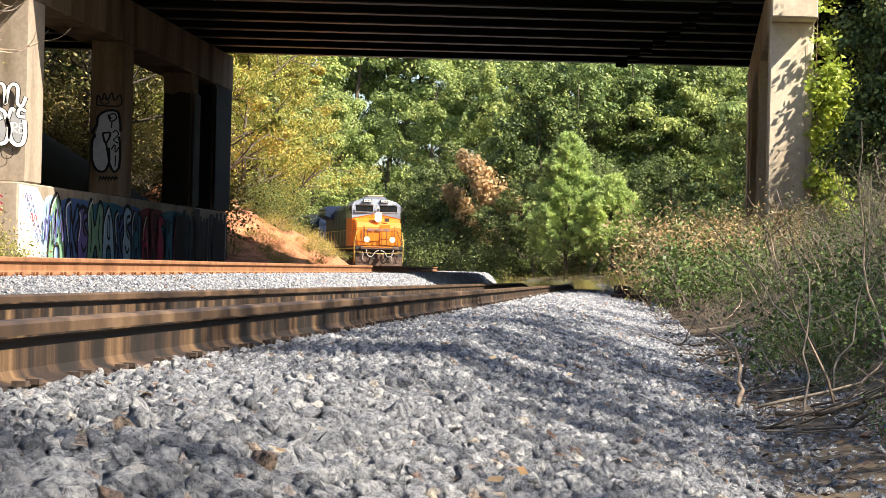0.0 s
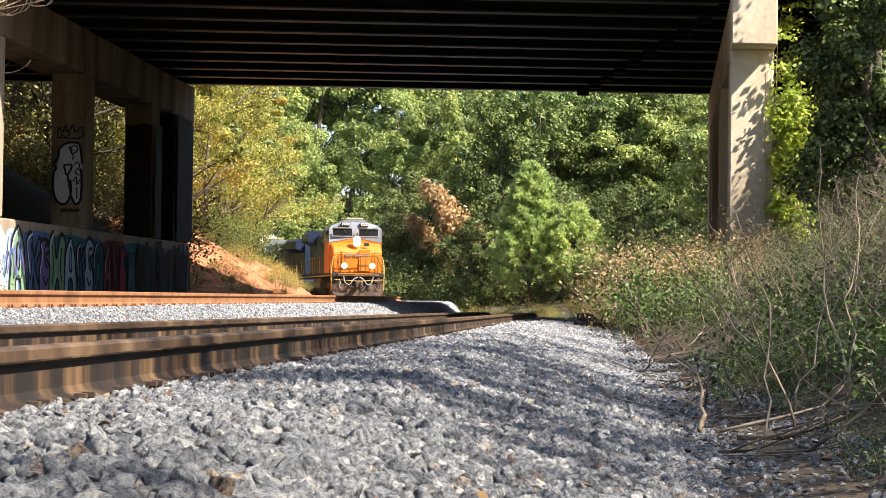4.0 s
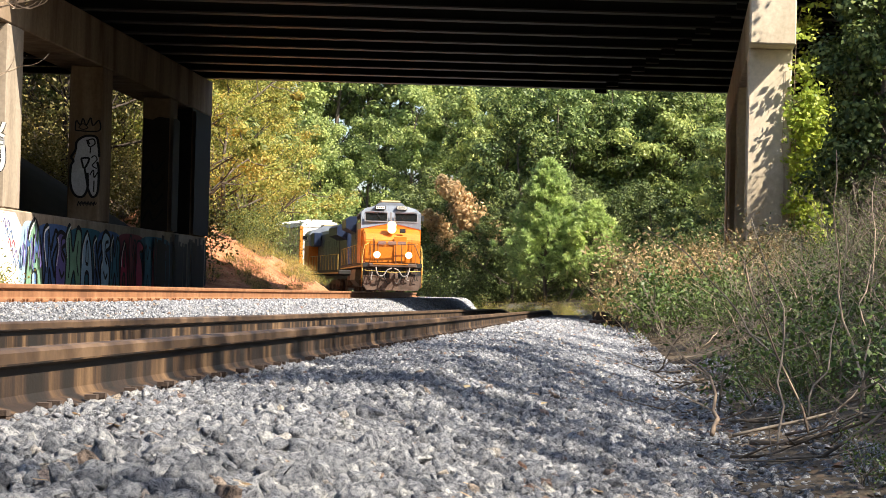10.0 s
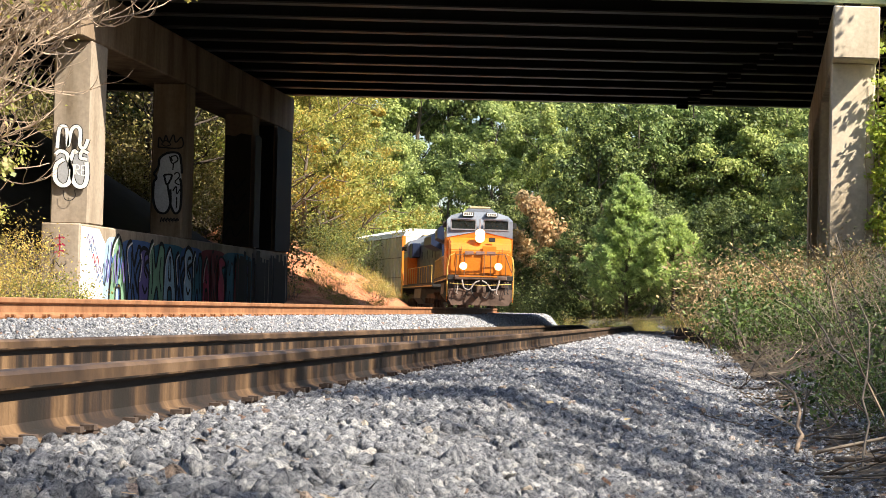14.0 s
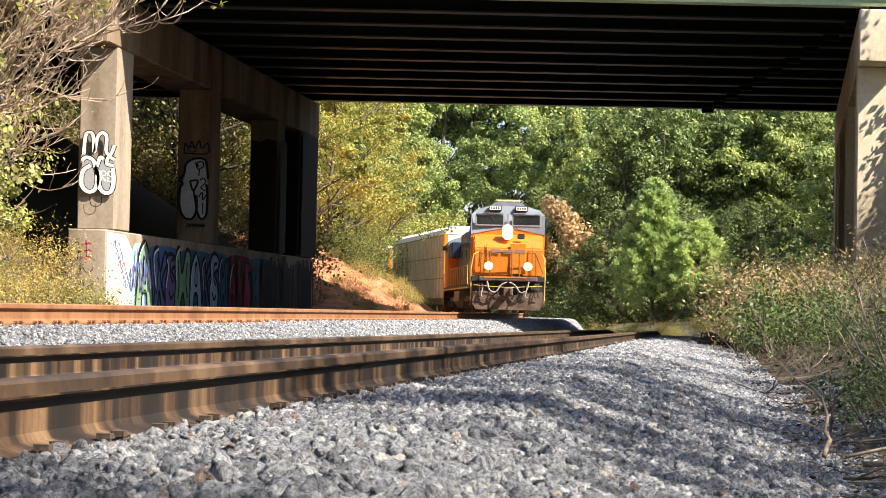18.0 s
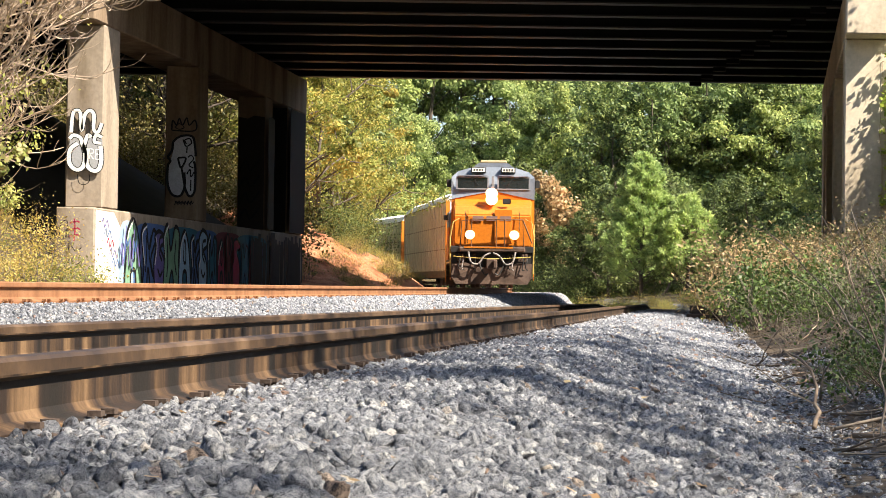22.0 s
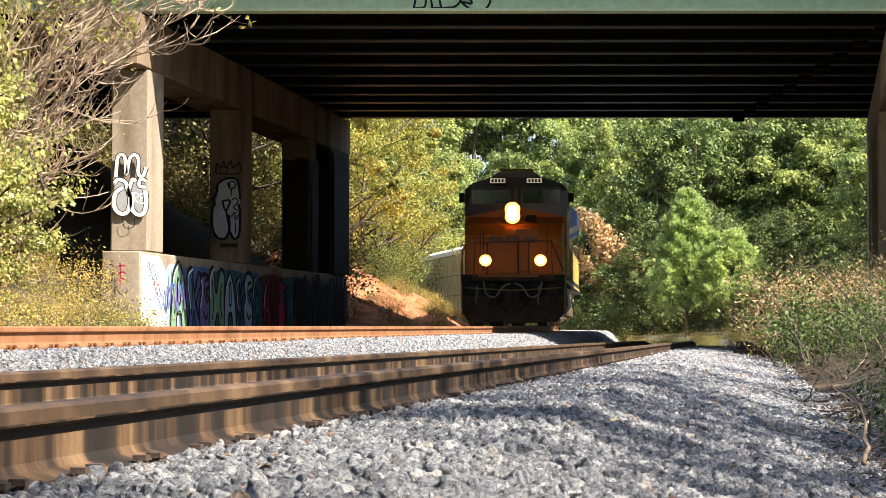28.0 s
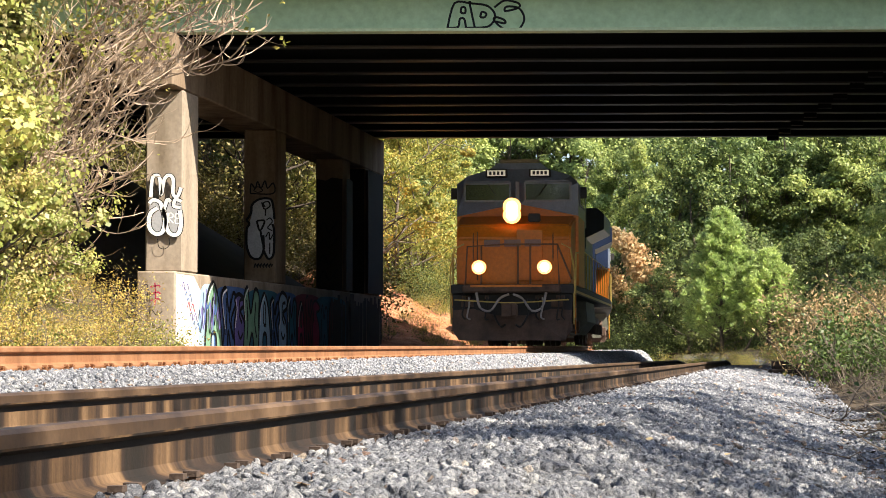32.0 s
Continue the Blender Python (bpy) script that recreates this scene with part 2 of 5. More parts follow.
M["yellow_green"] = leafy("yellow_green_leaves", [(0.20, 0.23, 0.06), (0.36, 0.36, 0.10), (0.14, 0.18, 0.05), (0.50, 0.43, 0.14)], 0.42)
M["creeper"] = leafy("creeper_leaves", [(0.26, 0.28, 0.100), (0.52, 0.43, 0.200), (0.58, 0.44, 0.275), (0.34, 0.35, 0.112)])
M["sunny"] = leafy("sunlit_creeper_leaves", [(0.32, 0.36, 0.100), (0.48, 0.46, 0.175), (0.22, 0.27, 0.075), (0.56, 0.48, 0.263)])
M["olive"] = leafy("olive_brown_leaves", [(0.16, 0.15, 0.05), (0.26, 0.20, 0.08), (0.12, 0.13, 0.045), (0.30, 0.25, 0.12)], 0.3)
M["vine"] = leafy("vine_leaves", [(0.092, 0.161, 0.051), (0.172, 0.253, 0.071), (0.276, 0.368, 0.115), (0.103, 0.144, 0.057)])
# brighter vine copy: sun on the pier's climber is put into its colour
M["vine_bright"] = leafy("sunlit_vine_leaves", [(0.324, 0.405, 0.068), (0.459, 0.513, 0.095), (0.567, 0.594, 0.135), (0.243, 0.324, 0.068)], 0.4)
# darkest leaf copy: the shade inside the woods is put into its colour
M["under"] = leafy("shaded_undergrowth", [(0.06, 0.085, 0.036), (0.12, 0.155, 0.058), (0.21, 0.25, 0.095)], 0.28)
# leaves on the bank, darkened for the shade they grow in
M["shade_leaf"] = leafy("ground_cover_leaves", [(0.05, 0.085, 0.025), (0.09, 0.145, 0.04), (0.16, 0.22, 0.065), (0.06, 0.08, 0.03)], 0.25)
M["straw_gold"] = leafy("golden_weeds", [(0.50, 0.38, 0.13), (0.58, 0.45, 0.16), (0.36, 0.34, 0.10), (0.44, 0.29, 0.12)])
M["litter"] = leafy("fallen_leaf_litter", [(0.045, 0.028, 0.018), (0.08, 0.054, 0.035), (0.12, 0.085, 0.058), (0.06, 0.033, 0.024)], 0.1)
M["handrail"] = plain("yellow_handrail_paint", (0.55, 0.38, 0.10), 0.5)
M["rail_dark"] = plain("brown_railing_paint", (0.16, 0.07, 0.03), 0.5)
M["cable"] = plain("pale_grey_rubber", (0.34, 0.30, 0.28), 0.6)
M["faded_mark"] = plain("faded_blue_brown_lettering", (0.24, 0.15, 0.13), 0.5)
M["tank"] = plain("dusty_tank_paint", (0.16, 0.16, 0.13), 0.6, var=0.3)
M["frame_light"] = plain("pale_window_frame", (0.24, 0.25, 0.27), 0.5, 0.0)
M["rack_dark"] = plain("grimy_yellow_steel", (0.16, 0.12, 0.06), 0.7, var=0.3)
M["board"] = glow("number_board_light", (1.0, 0.85, 0.6), 0.12)
M["lamp"] = glow("headlamp_glow", (1.0, 0.62, 0.26), 6.0)
# glowing disc wider than the lens, for the glare round each lamp
M["reflector"] = glow("headlamp_halo_glow", (1.0, 0.36, 0.06), 1.6)
m, n, l, b = mat("dark_window_glass", 0.06, 0, 0.9)
b.inputs["Base Color"].default_value = (0.015, 0.018, 0.02, 1)
M["glass"] = m


# ---- building helpers ----
def part(name, bm, material, parent=None, label="", kind="", smooth=False):
    me = bpy.data.meshes.new(name)
    bm.normal_update()
    bm.to_mesh(me)
    bm.free()
    me.materials.append(material)
    if smooth:
        me.shade_smooth()
    ob = new(name, me)
    ob.parent = parent
    return tagged(ob, label, kind=kind)


def box(bm, x0, x1, y0, y1, z0, z1, bevel=0.0):
    vs = [bm.verts.new((x, y, z)) for x in (x0, x1) for y in (y0, y1) for z in (z0, z1)]
    fs = [bm.faces.new([vs[i] for i in q]) for q in ((0, 1, 3, 2), (4, 6, 7, 5), (0, 4, 5, 1), (2, 3, 7, 6), (0, 2, 6, 4), (1, 5, 7, 3))]
    if bevel:
        es = list({e for f in fs for e in f.edges})
        bmesh.ops.bevel(bm, geom=es, offset=bevel, segments=1, affect="EDGES")
    return bm


def boxes(*args, bevel=0.0):
    bm = bmesh.new()
    for a in args:
        box(bm, *a, bevel=bevel)
    return bm


def tube(bm, pts, r0, r1=None, sides=6):
    """A tapered bar along points."""
    r1 = r0 if r1 is None else r1
    pts = [Vector(p) for p in pts]
    rings = []
    for i, p in enumerate(pts):
        d = (pts[min(i + 1, len(pts) - 1)] - pts[max(i - 1, 0)]).normalized()
        u = d.orthogonal().normalized()
        v = d.cross(u)
        r = r0 + (r1 - r0) * i / max(1, len(pts) - 1)
        rings.append([bm.verts.new(p + r * (math.cos(a) * u + math.sin(a) * v)) for a in [2 * math.pi * k / sides for k in range(sides)]])
    for a, b in zip(rings, rings[1:]):
        for k in range(sides):
            bm.faces.new((a[k], a[(k + 1) % sides], b[(k + 1) % sides], b[k]))
    bm.faces.new(rings[0][::-1])
    bm.faces.new(rings[-1])
    return bm


def drum(bm, c, axis, r, h, sides=20):
    a = Vector(axis).normalized()
    return tube(bm, [Vector(c) - a * h / 2, Vector(c) + a * h / 2], r, r, sides)


def prism(bm, outline, axis, a, b):
    """An outline of two coordinates pushed along an axis ('x', 'y' or 'z') from a to b."""
    k = "xyz".index(axis)

    def at(p, s):
        q = list(p)
        q.insert(k, s)
        return bm.verts.new(q)
    A, B = [at(p, a) for p in outline], [at(p, b) for p in outline]
    n = len(A)
    for i in range(n):
        bm.faces.new((A[i], A[(i + 1) % n], B[(i + 1) % n], B[i]))
    bm.faces.new(A[::-1])
    bm.faces.new(B)
    bmesh.ops.recalc_face_normals(bm, faces=bm.faces[:])
    return bm


def mesh_of(name, verts, faces, material, parent=None, label="", kind="", smooth=False):
    me = bpy.data.meshes.new(name)
    me.from_pydata([tuple(v) for v in verts], [], faces)
    me.materials.append(material)
    if smooth:
        me.shade_smooth()
    ob = new(name, me)
    ob.parent = parent
    return tagged(ob, label, kind=kind)


def np_mesh(name, verts, faces, material, parent=None, label="", kind="", smooth=False):
    """verts: n x 3; faces: m x 3 or m x 4, as arrays."""
    me = bpy.data.meshes.new(name)
    k = faces.shape[1]
    me.vertices.add(len(verts))
    me.vertices.foreach_set("co", np.ascontiguousarray(verts, dtype=np.float32).ravel())
    me.loops.add(faces.size)
    me.loops.foreach_set("vertex_index", np.ascontiguousarray(faces, dtype=np.int32).ravel())
    me.polygons.add(len(faces))
    me.polygons.foreach_set("loop_start", np.arange(0, faces.size, k, dtype=np.int32))
    me.update(calc_edges=True)
    me.validate()
    me.materials.append(material)
    if smooth:
        me.shade_smooth()
    ob = new(name, me)
    ob.parent = parent
    return tagged(ob, label, kind=kind)


def empty(name, m=None, **tags):
    e = new(name)
    if m is not None:
        e.matrix_world = m
    return tagged(e, **tags)


# ---- the plan: two tracks, running away and a little to the right, the far one bending left ----
A0, B1 = -1.69, 0.162            # near rail of the near track: x = A0 + B1 * y
GAUGE = 1.51                     # between the rails' middles
T2_0, T2_B, T2_Y, T2_K = -6.86, 0.161, 48.0, 0.00112


def bend(y):                     # how far the tracks have bent to the left
    d, e = min(max(0, y - T2_Y), 160), min(max(0, y - 142), 66)
    f = min(max(0, y - 93), 60)
    return T2_K * d * d + 0.0011 * e * e + 0.00035 * f * f + (2 * T2_K * 160 + 0.145) * max(0, y - 208) + 0.042 * max(0, y - 153)


def x_t1(y):                     # middle of the near track
    return A0 - 0.765 + B1 * y - bend(y - 16)


def z_t1(y):                     # top of its rails, falling away past the bridge
    return EYE - 0.16 - 0.0055 * min(y, 64) - 0.022 * max(0, min(y, 130) - 64)


def x_t2(y):                     # middle of the far track
    return T2_0 + T2_B * y - bend(y)


def z_t2(y):
    return EYE - 0.004 - 0.0012 * y - 0.00015 * min(max(0, y - 90), 80) ** 2


def heading(fx, y):
    return math.atan((fx(y + 0.5) - fx(y - 0.5)))


def smooth(a, b, v):
    s = min(1, max(0, (v - a) / (b - a)))
    return s * s * (3 - 2 * s)


def lerp(stops, v):
    if v <= stops[0][0]:
        return stops[0][1]
    for (a, p), (b, q) in zip(stops, stops[1:]):
        if v <= b:
            return p + (q - p) * (v - a) / (b - a)
    return stops[-1][1]


def ground(x, y):
    """Height of the ground."""
    q1, q2 = x - x_t1(y), x - x_t2(y)
    c1, c2 = z_t1(y) - 0.20, z_t2(y) - 0.20
    past = smooth(66, 82, y)
    right = lerp([(1.65, c1), (2.95, 0.0), (3.4, 0.02), (5.6, 0.75), (8.0, 2.3), (12.0, 4.2), (25, 7.0), (80, 9)], q1)
    right += (lerp([(1.65, c1), (2.95, 0.0), (4, 0.02), (10, 0.5), (25, 3.0), (80, 8)], q1) - right) * past
    gap = smooth(-2.9, -1.6, q1)
    mid = c2 + (c1 - c2) * gap
    # the left side: a ditch, then a bank that is steeper past the bridge
    near = lerp([(-30, 8.0), (-9.5, 2.2), (-6.3, 0.35), (-3.3, 0.2), (-1.9, c2)], q2)
    far = lerp([(-40, 11.0), (-12, 5.5), (-5.2, 1.75), (-2.9, 0.35), (-1.9, c2)], q2)
    left = near + (far - near) * past
    if q1 > 1.7:
        h = right + 0.10 * noise.noise((x * 0.7, y * 0.7, 0)) * smooth(2.6, 4, q1)
    elif q2 < -1.8:
        h = left + 0.22 * noise.noise((x * 0.5, y * 0.5, 3)) * smooth(2.4, 5, -q2)
    else:
        h = mid
    h += past * (0.22 * noise.noise((x * 1.1, y * 0.9, 11)) + 0.12 * noise.noise((x * 2.7, y * 2.1, 5))) * smooth(2.6, 3.6, -q2)
    return h + 0.6 * noise.noise((x * 0.06, y * 0.06, 7)) * smooth(6, 20, max(q1, -q2))


def ground_sheet():
    ys = [-60, -40, -25, -15, -8] + [-4 + 0.6 * i for i in range(60)] + [32 + 1.2 * i for i in range(70)] + [116 + 4 * i for i in range(30)] + [240, 270, 310, 360, 450, 700, 1500, 4000]
    qs = [-4000, -1500, -600, -250, -120, -80, -60, -50, -42, -36, -31, -27, -23, -20, -18] + [-16 + 0.5 * i for i in range(18)]
    qs += [-7.0 + 0.3 * i for i in range(40)] + [5.3 + 0.5 * i for i in range(18)] + [15, 17, 20, 24, 30, 38, 50, 70, 110, 250, 600, 1500, 4000]
    verts, faces = [], []
    for y in ys:
        for q in qs:
            x = x_t1(min(max(y, -60), 240)) + q
            verts.append((x, y, ground(x, min(y, 300)) if abs(q) < 300 else ground(x_t1(min(y, 240)) + math.copysign(300, q), min(y, 300))))
    n = len(qs)
    for i in range(len(ys) - 1):
        for j in range(n - 1):
            faces.append((i * n + j, i * n + j + 1, (i + 1) * n + j + 1, (i + 1) * n + j))
    ob = mesh_of("ground", verts, faces, M["dirt"], smooth=True)
    ob.data.materials.append(M["ballast"])
    ob.data.materials.append(M["clay"])
    for p in ob.data.polygons:
        c = p.center
        q1, q2 = c.x - x_t1(c.y), c.x - x_t2(c.y)
        if q1 < 2.8 and q2 > -3.0 and -30 < c.y < 300:
            p.material_index = 1
        elif q2 < -2.8 and q2 > -9.5 and 64 < c.y < 135:
            p.material_index = 2
    return tagged(ob, "sloping ground of leaf litter, ballast and red clay banks", "ground", kind="structure")


ground_sheet()

# ---- rails, ties and ballast ----
RAIL = [(-0.076, 0), (0.076, 0), (0.076, 0.012), (0.02, 0.03), (0.0085, 0.05), (0.0085, 0.108), (0.0085, 0.128), (0.036, 0.140), (0.038, 0.146), (0.0375, 0.176), (0.028, 0.186)]
RAIL = RAIL + [(-x, z) for x, z in reversed(RAIL[2:])]


def rail(fx, fz, side, y0, y1, step, parent):
    n = len(RAIL)
    count = int((y1 - y0) / step) + 1
    verts, faces = [], []
    for i in range(count):
        y = y0 + (y1 - y0) * i / (count - 1)
        a = heading(fx, y)
        for u, w in RAIL:
            o = side * GAUGE / 2 + u
            verts.append((fx(y) + o * math.cos(a), y - o * math.sin(a), fz(y) - 0.186 + w))
    for i in range(count - 1):
        for k in range(n):
            faces.append((i * n + k, i * n + (k + 1) % n, (i + 1) * n + (k + 1) % n, (i + 1) * n + k))
    ob = mesh_of("rail", verts, faces, M["rust_far"] if fx is x_t2 else M["rust"], parent)
    ob.data.materials.append(M["rust_far"] if fx is x_t2 else M["rail_head"])
    # near track: a dark band under the head stands for its shade
    ob.data.materials.append(M["rust_far"] if fx is x_t2 else M["head_shade"])
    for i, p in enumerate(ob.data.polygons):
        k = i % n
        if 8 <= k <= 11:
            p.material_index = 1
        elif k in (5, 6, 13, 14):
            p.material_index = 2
    return ob


def piece(name, mesh, m, parent):
    ob = new(name, mesh)
    ob.parent = parent
    ob.matrix_world = m
    return ob


def mesh_data(name, bm, material):
    me = bpy.data.meshes.new(name)
    bm.normal_update()
    bm.to_mesh(me)
    bm.free()
    me.materials.append(material)
    return me


near_track = empty("near_track", label="rusty little-used rails on wooden ties in grey ballast", category="railway track", kind="structure")
far_track = empty("far_track", label="rusty main line rails curving away on pale ballast", category="railway track", kind="structure")
for s in (1, -1):
    rail(x_t1, z_t1, s, -25, 170, 1.0, near_track)
    rail(x_t2, z_t2, s, -25, 260, 1.5, far_track)

TIE = mesh_data("tie", boxes((-1.3, 1.3, -0.115, 0.115, -0.18, 0.0), bevel=0.012), M["tie"])
bm = boxes((-0.18, 0.18, -0.095, 0.095, 0.0, 0.014))
for sx in (-0.1, 0.1):
    for sy in (-0.06, 0.06):
        box(bm, sx - 0.011, sx + 0.011, sy - 0.011, sy + 0.011, 0.014, 0.032)
        box(bm, sx - 0.024, sx + 0.014, sy - 0.018, sy + 0.018, 0.032, 0.047)
PLATE = mesh_data("tie_plate", bm, M["tie"])
PLATE_FAR = PLATE.copy()
PLATE_FAR.materials[0] = M["rust_far"]
bm = boxes((0.078, 0.092, -0.018, 0.018, -0.02, 0.016), (0.02, 0.09, -0.01, 0.01, 0.014, 0.024), (-0.092, -0.078, -0.018, 0.018, -0.02, 0.016))
ANCHOR = mesh_data("rail_anchor", bm, M["rust_far"])
rng = random.Random(5)
for fx, fz, track, y0, y1 in ((x_t1, z_t1, near_track, 1.5, 84), (x_t2, z_t2, far_track, 13, 118)):
    y = y0
    while y < y1:
        a = -math.degrees(heading(fx, y))
        base = pose(fx(y), y, fz(y) - 0.2, 0, 0, a + rng.uniform(-1.2, 1.2))
        piece("tie", TIE, base @ pose(rng.uniform(-0.05, 0.05), 0, 0), track)
        for s in (1, -1):
            piece("tie_plate", PLATE if fx is x_t1 else PLATE_FAR, base @ pose(s * GAUGE / 2, 0, 0.001), track)
        if y < 60 and fx is x_t2:
            piece("rail_anchor", ANCHOR, base @ pose(GAUGE / 2, 0.16, 0.014), track)
        y += 0.53


def stone_shapes(count, seed):
    r = np.random.RandomState(seed)
    out = []
    for _ in range(count):
        bm = bmesh.new()
        k = r.randint(11, 17)
        p = r.normal(size=(k, 3))
        p /= np.linalg.norm(p, axis=1)[:, None]
        p *= r.uniform(0.82, 1.06, (k, 1)) * np.array([1.15, r.uniform(0.75, 1.0), r.uniform(0.55, 0.8)])
        for q in p:
            bm.verts.new(q)
        res = bmesh.ops.convex_hull(bm, input=bm.verts[:])
        bmesh.ops.delete(bm, geom=[v for v in bm.verts if not v.link_faces], context="VERTS")
        bmesh.ops.triangulate(bm, faces=bm.faces[:])
        bm.verts.index_update()
        out.append((np.array([v.co for v in bm.verts]), np.array([[v.index for v in f.verts] for f in bm.faces])))
        bm.free()
    return out


SHAPES = stone_shapes(24, 3)


def chipped(shapes, seed):
    """The same stones with every face split and its corners knocked about."""
    r, out = np.random.RandomState(seed), []
    for v, f in shapes:
        bm = bmesh.new()
        vs = [bm.verts.new(p) for p in v]
        for t in f:
            bm.faces.new([vs[i] for i in t])
        bmesh.ops.subdivide_edges(bm, edges=bm.edges[:], cuts=1, use_grid_fill=True)
        bmesh.ops.triangulate(bm, faces=bm.faces[:])
        for w in bm.verts:
            w.co *= 1 + r.uniform(-0.06, 0.08)
            w.co += Vector(r.uniform(-0.06, 0.06, 3))
        bm.verts.index_update()
        out.append((np.array([w.co for w in bm.verts]), np.array([[w.index for w in g.verts] for g in bm.faces])))
        bm.free()
    return out


ROUGH = chipped(SHAPES[:16], 6)


def turns(r, n):
    q = r.normal(size=(n, 4))
    q /= np.linalg.norm(q, axis=1)[:, None]
    w, x, y, z = q.T
    return np.stack([np.stack([1 - 2 * (y * y + z * z), 2 * (x * y - z * w), 2 * (x * z + y * w)], -1),
                     np.stack([2 * (x * y + z * w), 1 - 2 * (x * x + z * z), 2 * (y * z - x * w)], -1),
                     np.stack([2 * (x * z - y * w), 2 * (y * z + x * w), 1 - 2 * (x * x + y * y)], -1)], -2)


def scatter_stones(name, at, size, seed, label, material, shapes=SHAPES):
    """One mesh of loose stones: at n x 3, size n."""
    r = np.random.RandomState(seed)
    n = len(at)
    which = r.randint(0, len(shapes), n)
    R = turns(r, n)
    V, F, base = [], [], 0
    for k, (sv, sf) in enumerate(shapes):
        i = np.nonzero(which == k)[0]
        if not len(i):
            continue
        v = np.einsum("nij,kj->nki", R[i], sv) * size[i][:, None, None] + at[i][:, None, :]
        f = sf[None] + (np.arange(len(i)) * len(sv))[:, None, None] + base
        V.append(v.reshape(-1, 3))
        F.append(f.reshape(-1, 3))
        base += v.shape[0] * v.shape[1]
    ob = np_mesh(name, np.concatenate(V), np.concatenate(F), material)
    return tagged(ob, label, "ballast stones", kind="stuff")


def strip(seed, fx, y0, y1, q0, q1, density, s0, s1, lift=0.0):
    """Stones strewn over the ground beside a track."""
    r = np.random.RandomState(seed)
    n = int((y1 - y0) * (q1 - q0) * density)
    y = y0 + (y1 - y0) * r.rand(n)
    q = q0 + (q1 - q0) * r.rand(n)
    size = s0 + (s1 - s0) * r.rand(n) ** 1.8
    at = np.empty((n, 3))
    for i in range(n):
        x = fx(y[i]) + q[i]
        at[i] = (x, y[i], ground(x, y[i]) + lift + size[i] * r.uniform(-0.35, 0.3))
    return at, size


def join(*sets):
    return np.concatenate([a for a, _ in sets]), np.concatenate([b for _, b in sets])


G0 = 0.765
scatter_stones("ballast_stones", *join(
    strip(10, x_t1, 2.4, 8.6, G0 + 0.07, 3.0, 1000, 0.020, 0.042),
    strip(9, x_t1, 2.4, 8.6, G0 + 0.07, 3.0, 60, 0.040, 0.054),
    strip(8, x_t1, 2.0, 16, G0 + 0.08, G0 + 0.5, 800, 0.01, 0.026, 0.012)), 20, "rough angular grey crushed stone ballast close by", M["stone"], ROUGH)
scatter_stones("ballast_stones", *join(
    strip(11, x_t1, 2.4, 8.6, G0 + 0.07, 3.1, 700, 0.010, 0.024, -0.004),
    strip(12, x_t1, 8.6, 18, G0 + 0.07, 3.1, 900, 0.020, 0.042),
    strip(13, x_t1, 18, 34, G0 + 0.07, 3.2, 520, 0.024, 0.046),
    strip(14, x_t1, 34, 70, G0 + 0.07, 3.2, 180, 0.030, 0.060),
    strip(15, x_t1, 4, 22, 2.95, 3.7, 320, 0.014, 0.036)), 21, "angular grey and white crushed stone ballast on the track shoulder", M["stone"])
scatter_stones("ballast_stones", *join(
    strip(16, x_t1, 2, 30, -0.66, 0.66, 130, 0.02, 0.042, -0.02),
    strip(18, x_t2, 28, 90, 0.85, 3.2, 190, 0.022, 0.042),
    strip(19, x_t2, 14, 90, -3.0, 0.66, 40, 0.025, 0.05, -0.02)), 22, "pale crushed stone ballast between the two tracks", M["stone_pale"])
scatter_stones("ballast_stones", *strip(17, x_t1, 7, 28, -3.3, -0.85, 520, 0.014, 0.032), 27, "grey crushed stone ballast between the two tracks", M["stone"])
scatter_stones("foot_debris", *join(
    strip(23, x_t1, 2.0, 14, G0 + 0.07, G0 + 0.20, 1500, 0.006, 0.018, 0.012),
    strip(24, x_t1, 14, 40, G0 + 0.07, G0 + 0.20, 500, 0.01, 0.026, 0.012)), 25, "dark rust flakes and dirt along the foot of the rail", M["tie"])
# ---- the bridge ----
BY0, BY1 = 46.7, 71.3            # its near and far edges
SOFFIT = EYE + 7.03
LB = 0.158                       # the piers' slant
LX = -6.0                        # inner face of the left pier at y = 46.5
TILT = 0.004


def slant(bm, k=LB, y_ref=46.5):
    for v in bm.verts:
        v.co.x += k * (v.co.y - y_ref)
    return bm


def crossfall(bm):
    for v in bm.verts:
        v.co.z += TILT * v.co.x
    return bm


bridge = empty("road_bridge", label="steel girder road bridge with a green outer girder over two tracks", category="bridge")
GIRDERS = 11
for i in range(GIRDERS):
    y = BY0 + 0.2 + (BY1 - BY0 - 0.4) * i / (GIRDERS - 1)
    outer = i == 0
    # only the outer girder is green; the inner ones are coloured for shade
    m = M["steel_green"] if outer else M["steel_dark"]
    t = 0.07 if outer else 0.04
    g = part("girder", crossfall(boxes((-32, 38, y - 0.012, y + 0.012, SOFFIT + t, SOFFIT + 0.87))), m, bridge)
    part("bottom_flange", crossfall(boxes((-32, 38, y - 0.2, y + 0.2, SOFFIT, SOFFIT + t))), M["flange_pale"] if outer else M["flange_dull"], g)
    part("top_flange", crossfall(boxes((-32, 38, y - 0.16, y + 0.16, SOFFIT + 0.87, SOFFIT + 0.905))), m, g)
    if i < GIRDERS - 1:
        gap = (BY1 - BY0 - 0.4) / (GIRDERS - 1)
        for x in (-16, -8.5, -1.5, 5.5, 12.5, 20):
            xs = x + LB * (y - BY0)
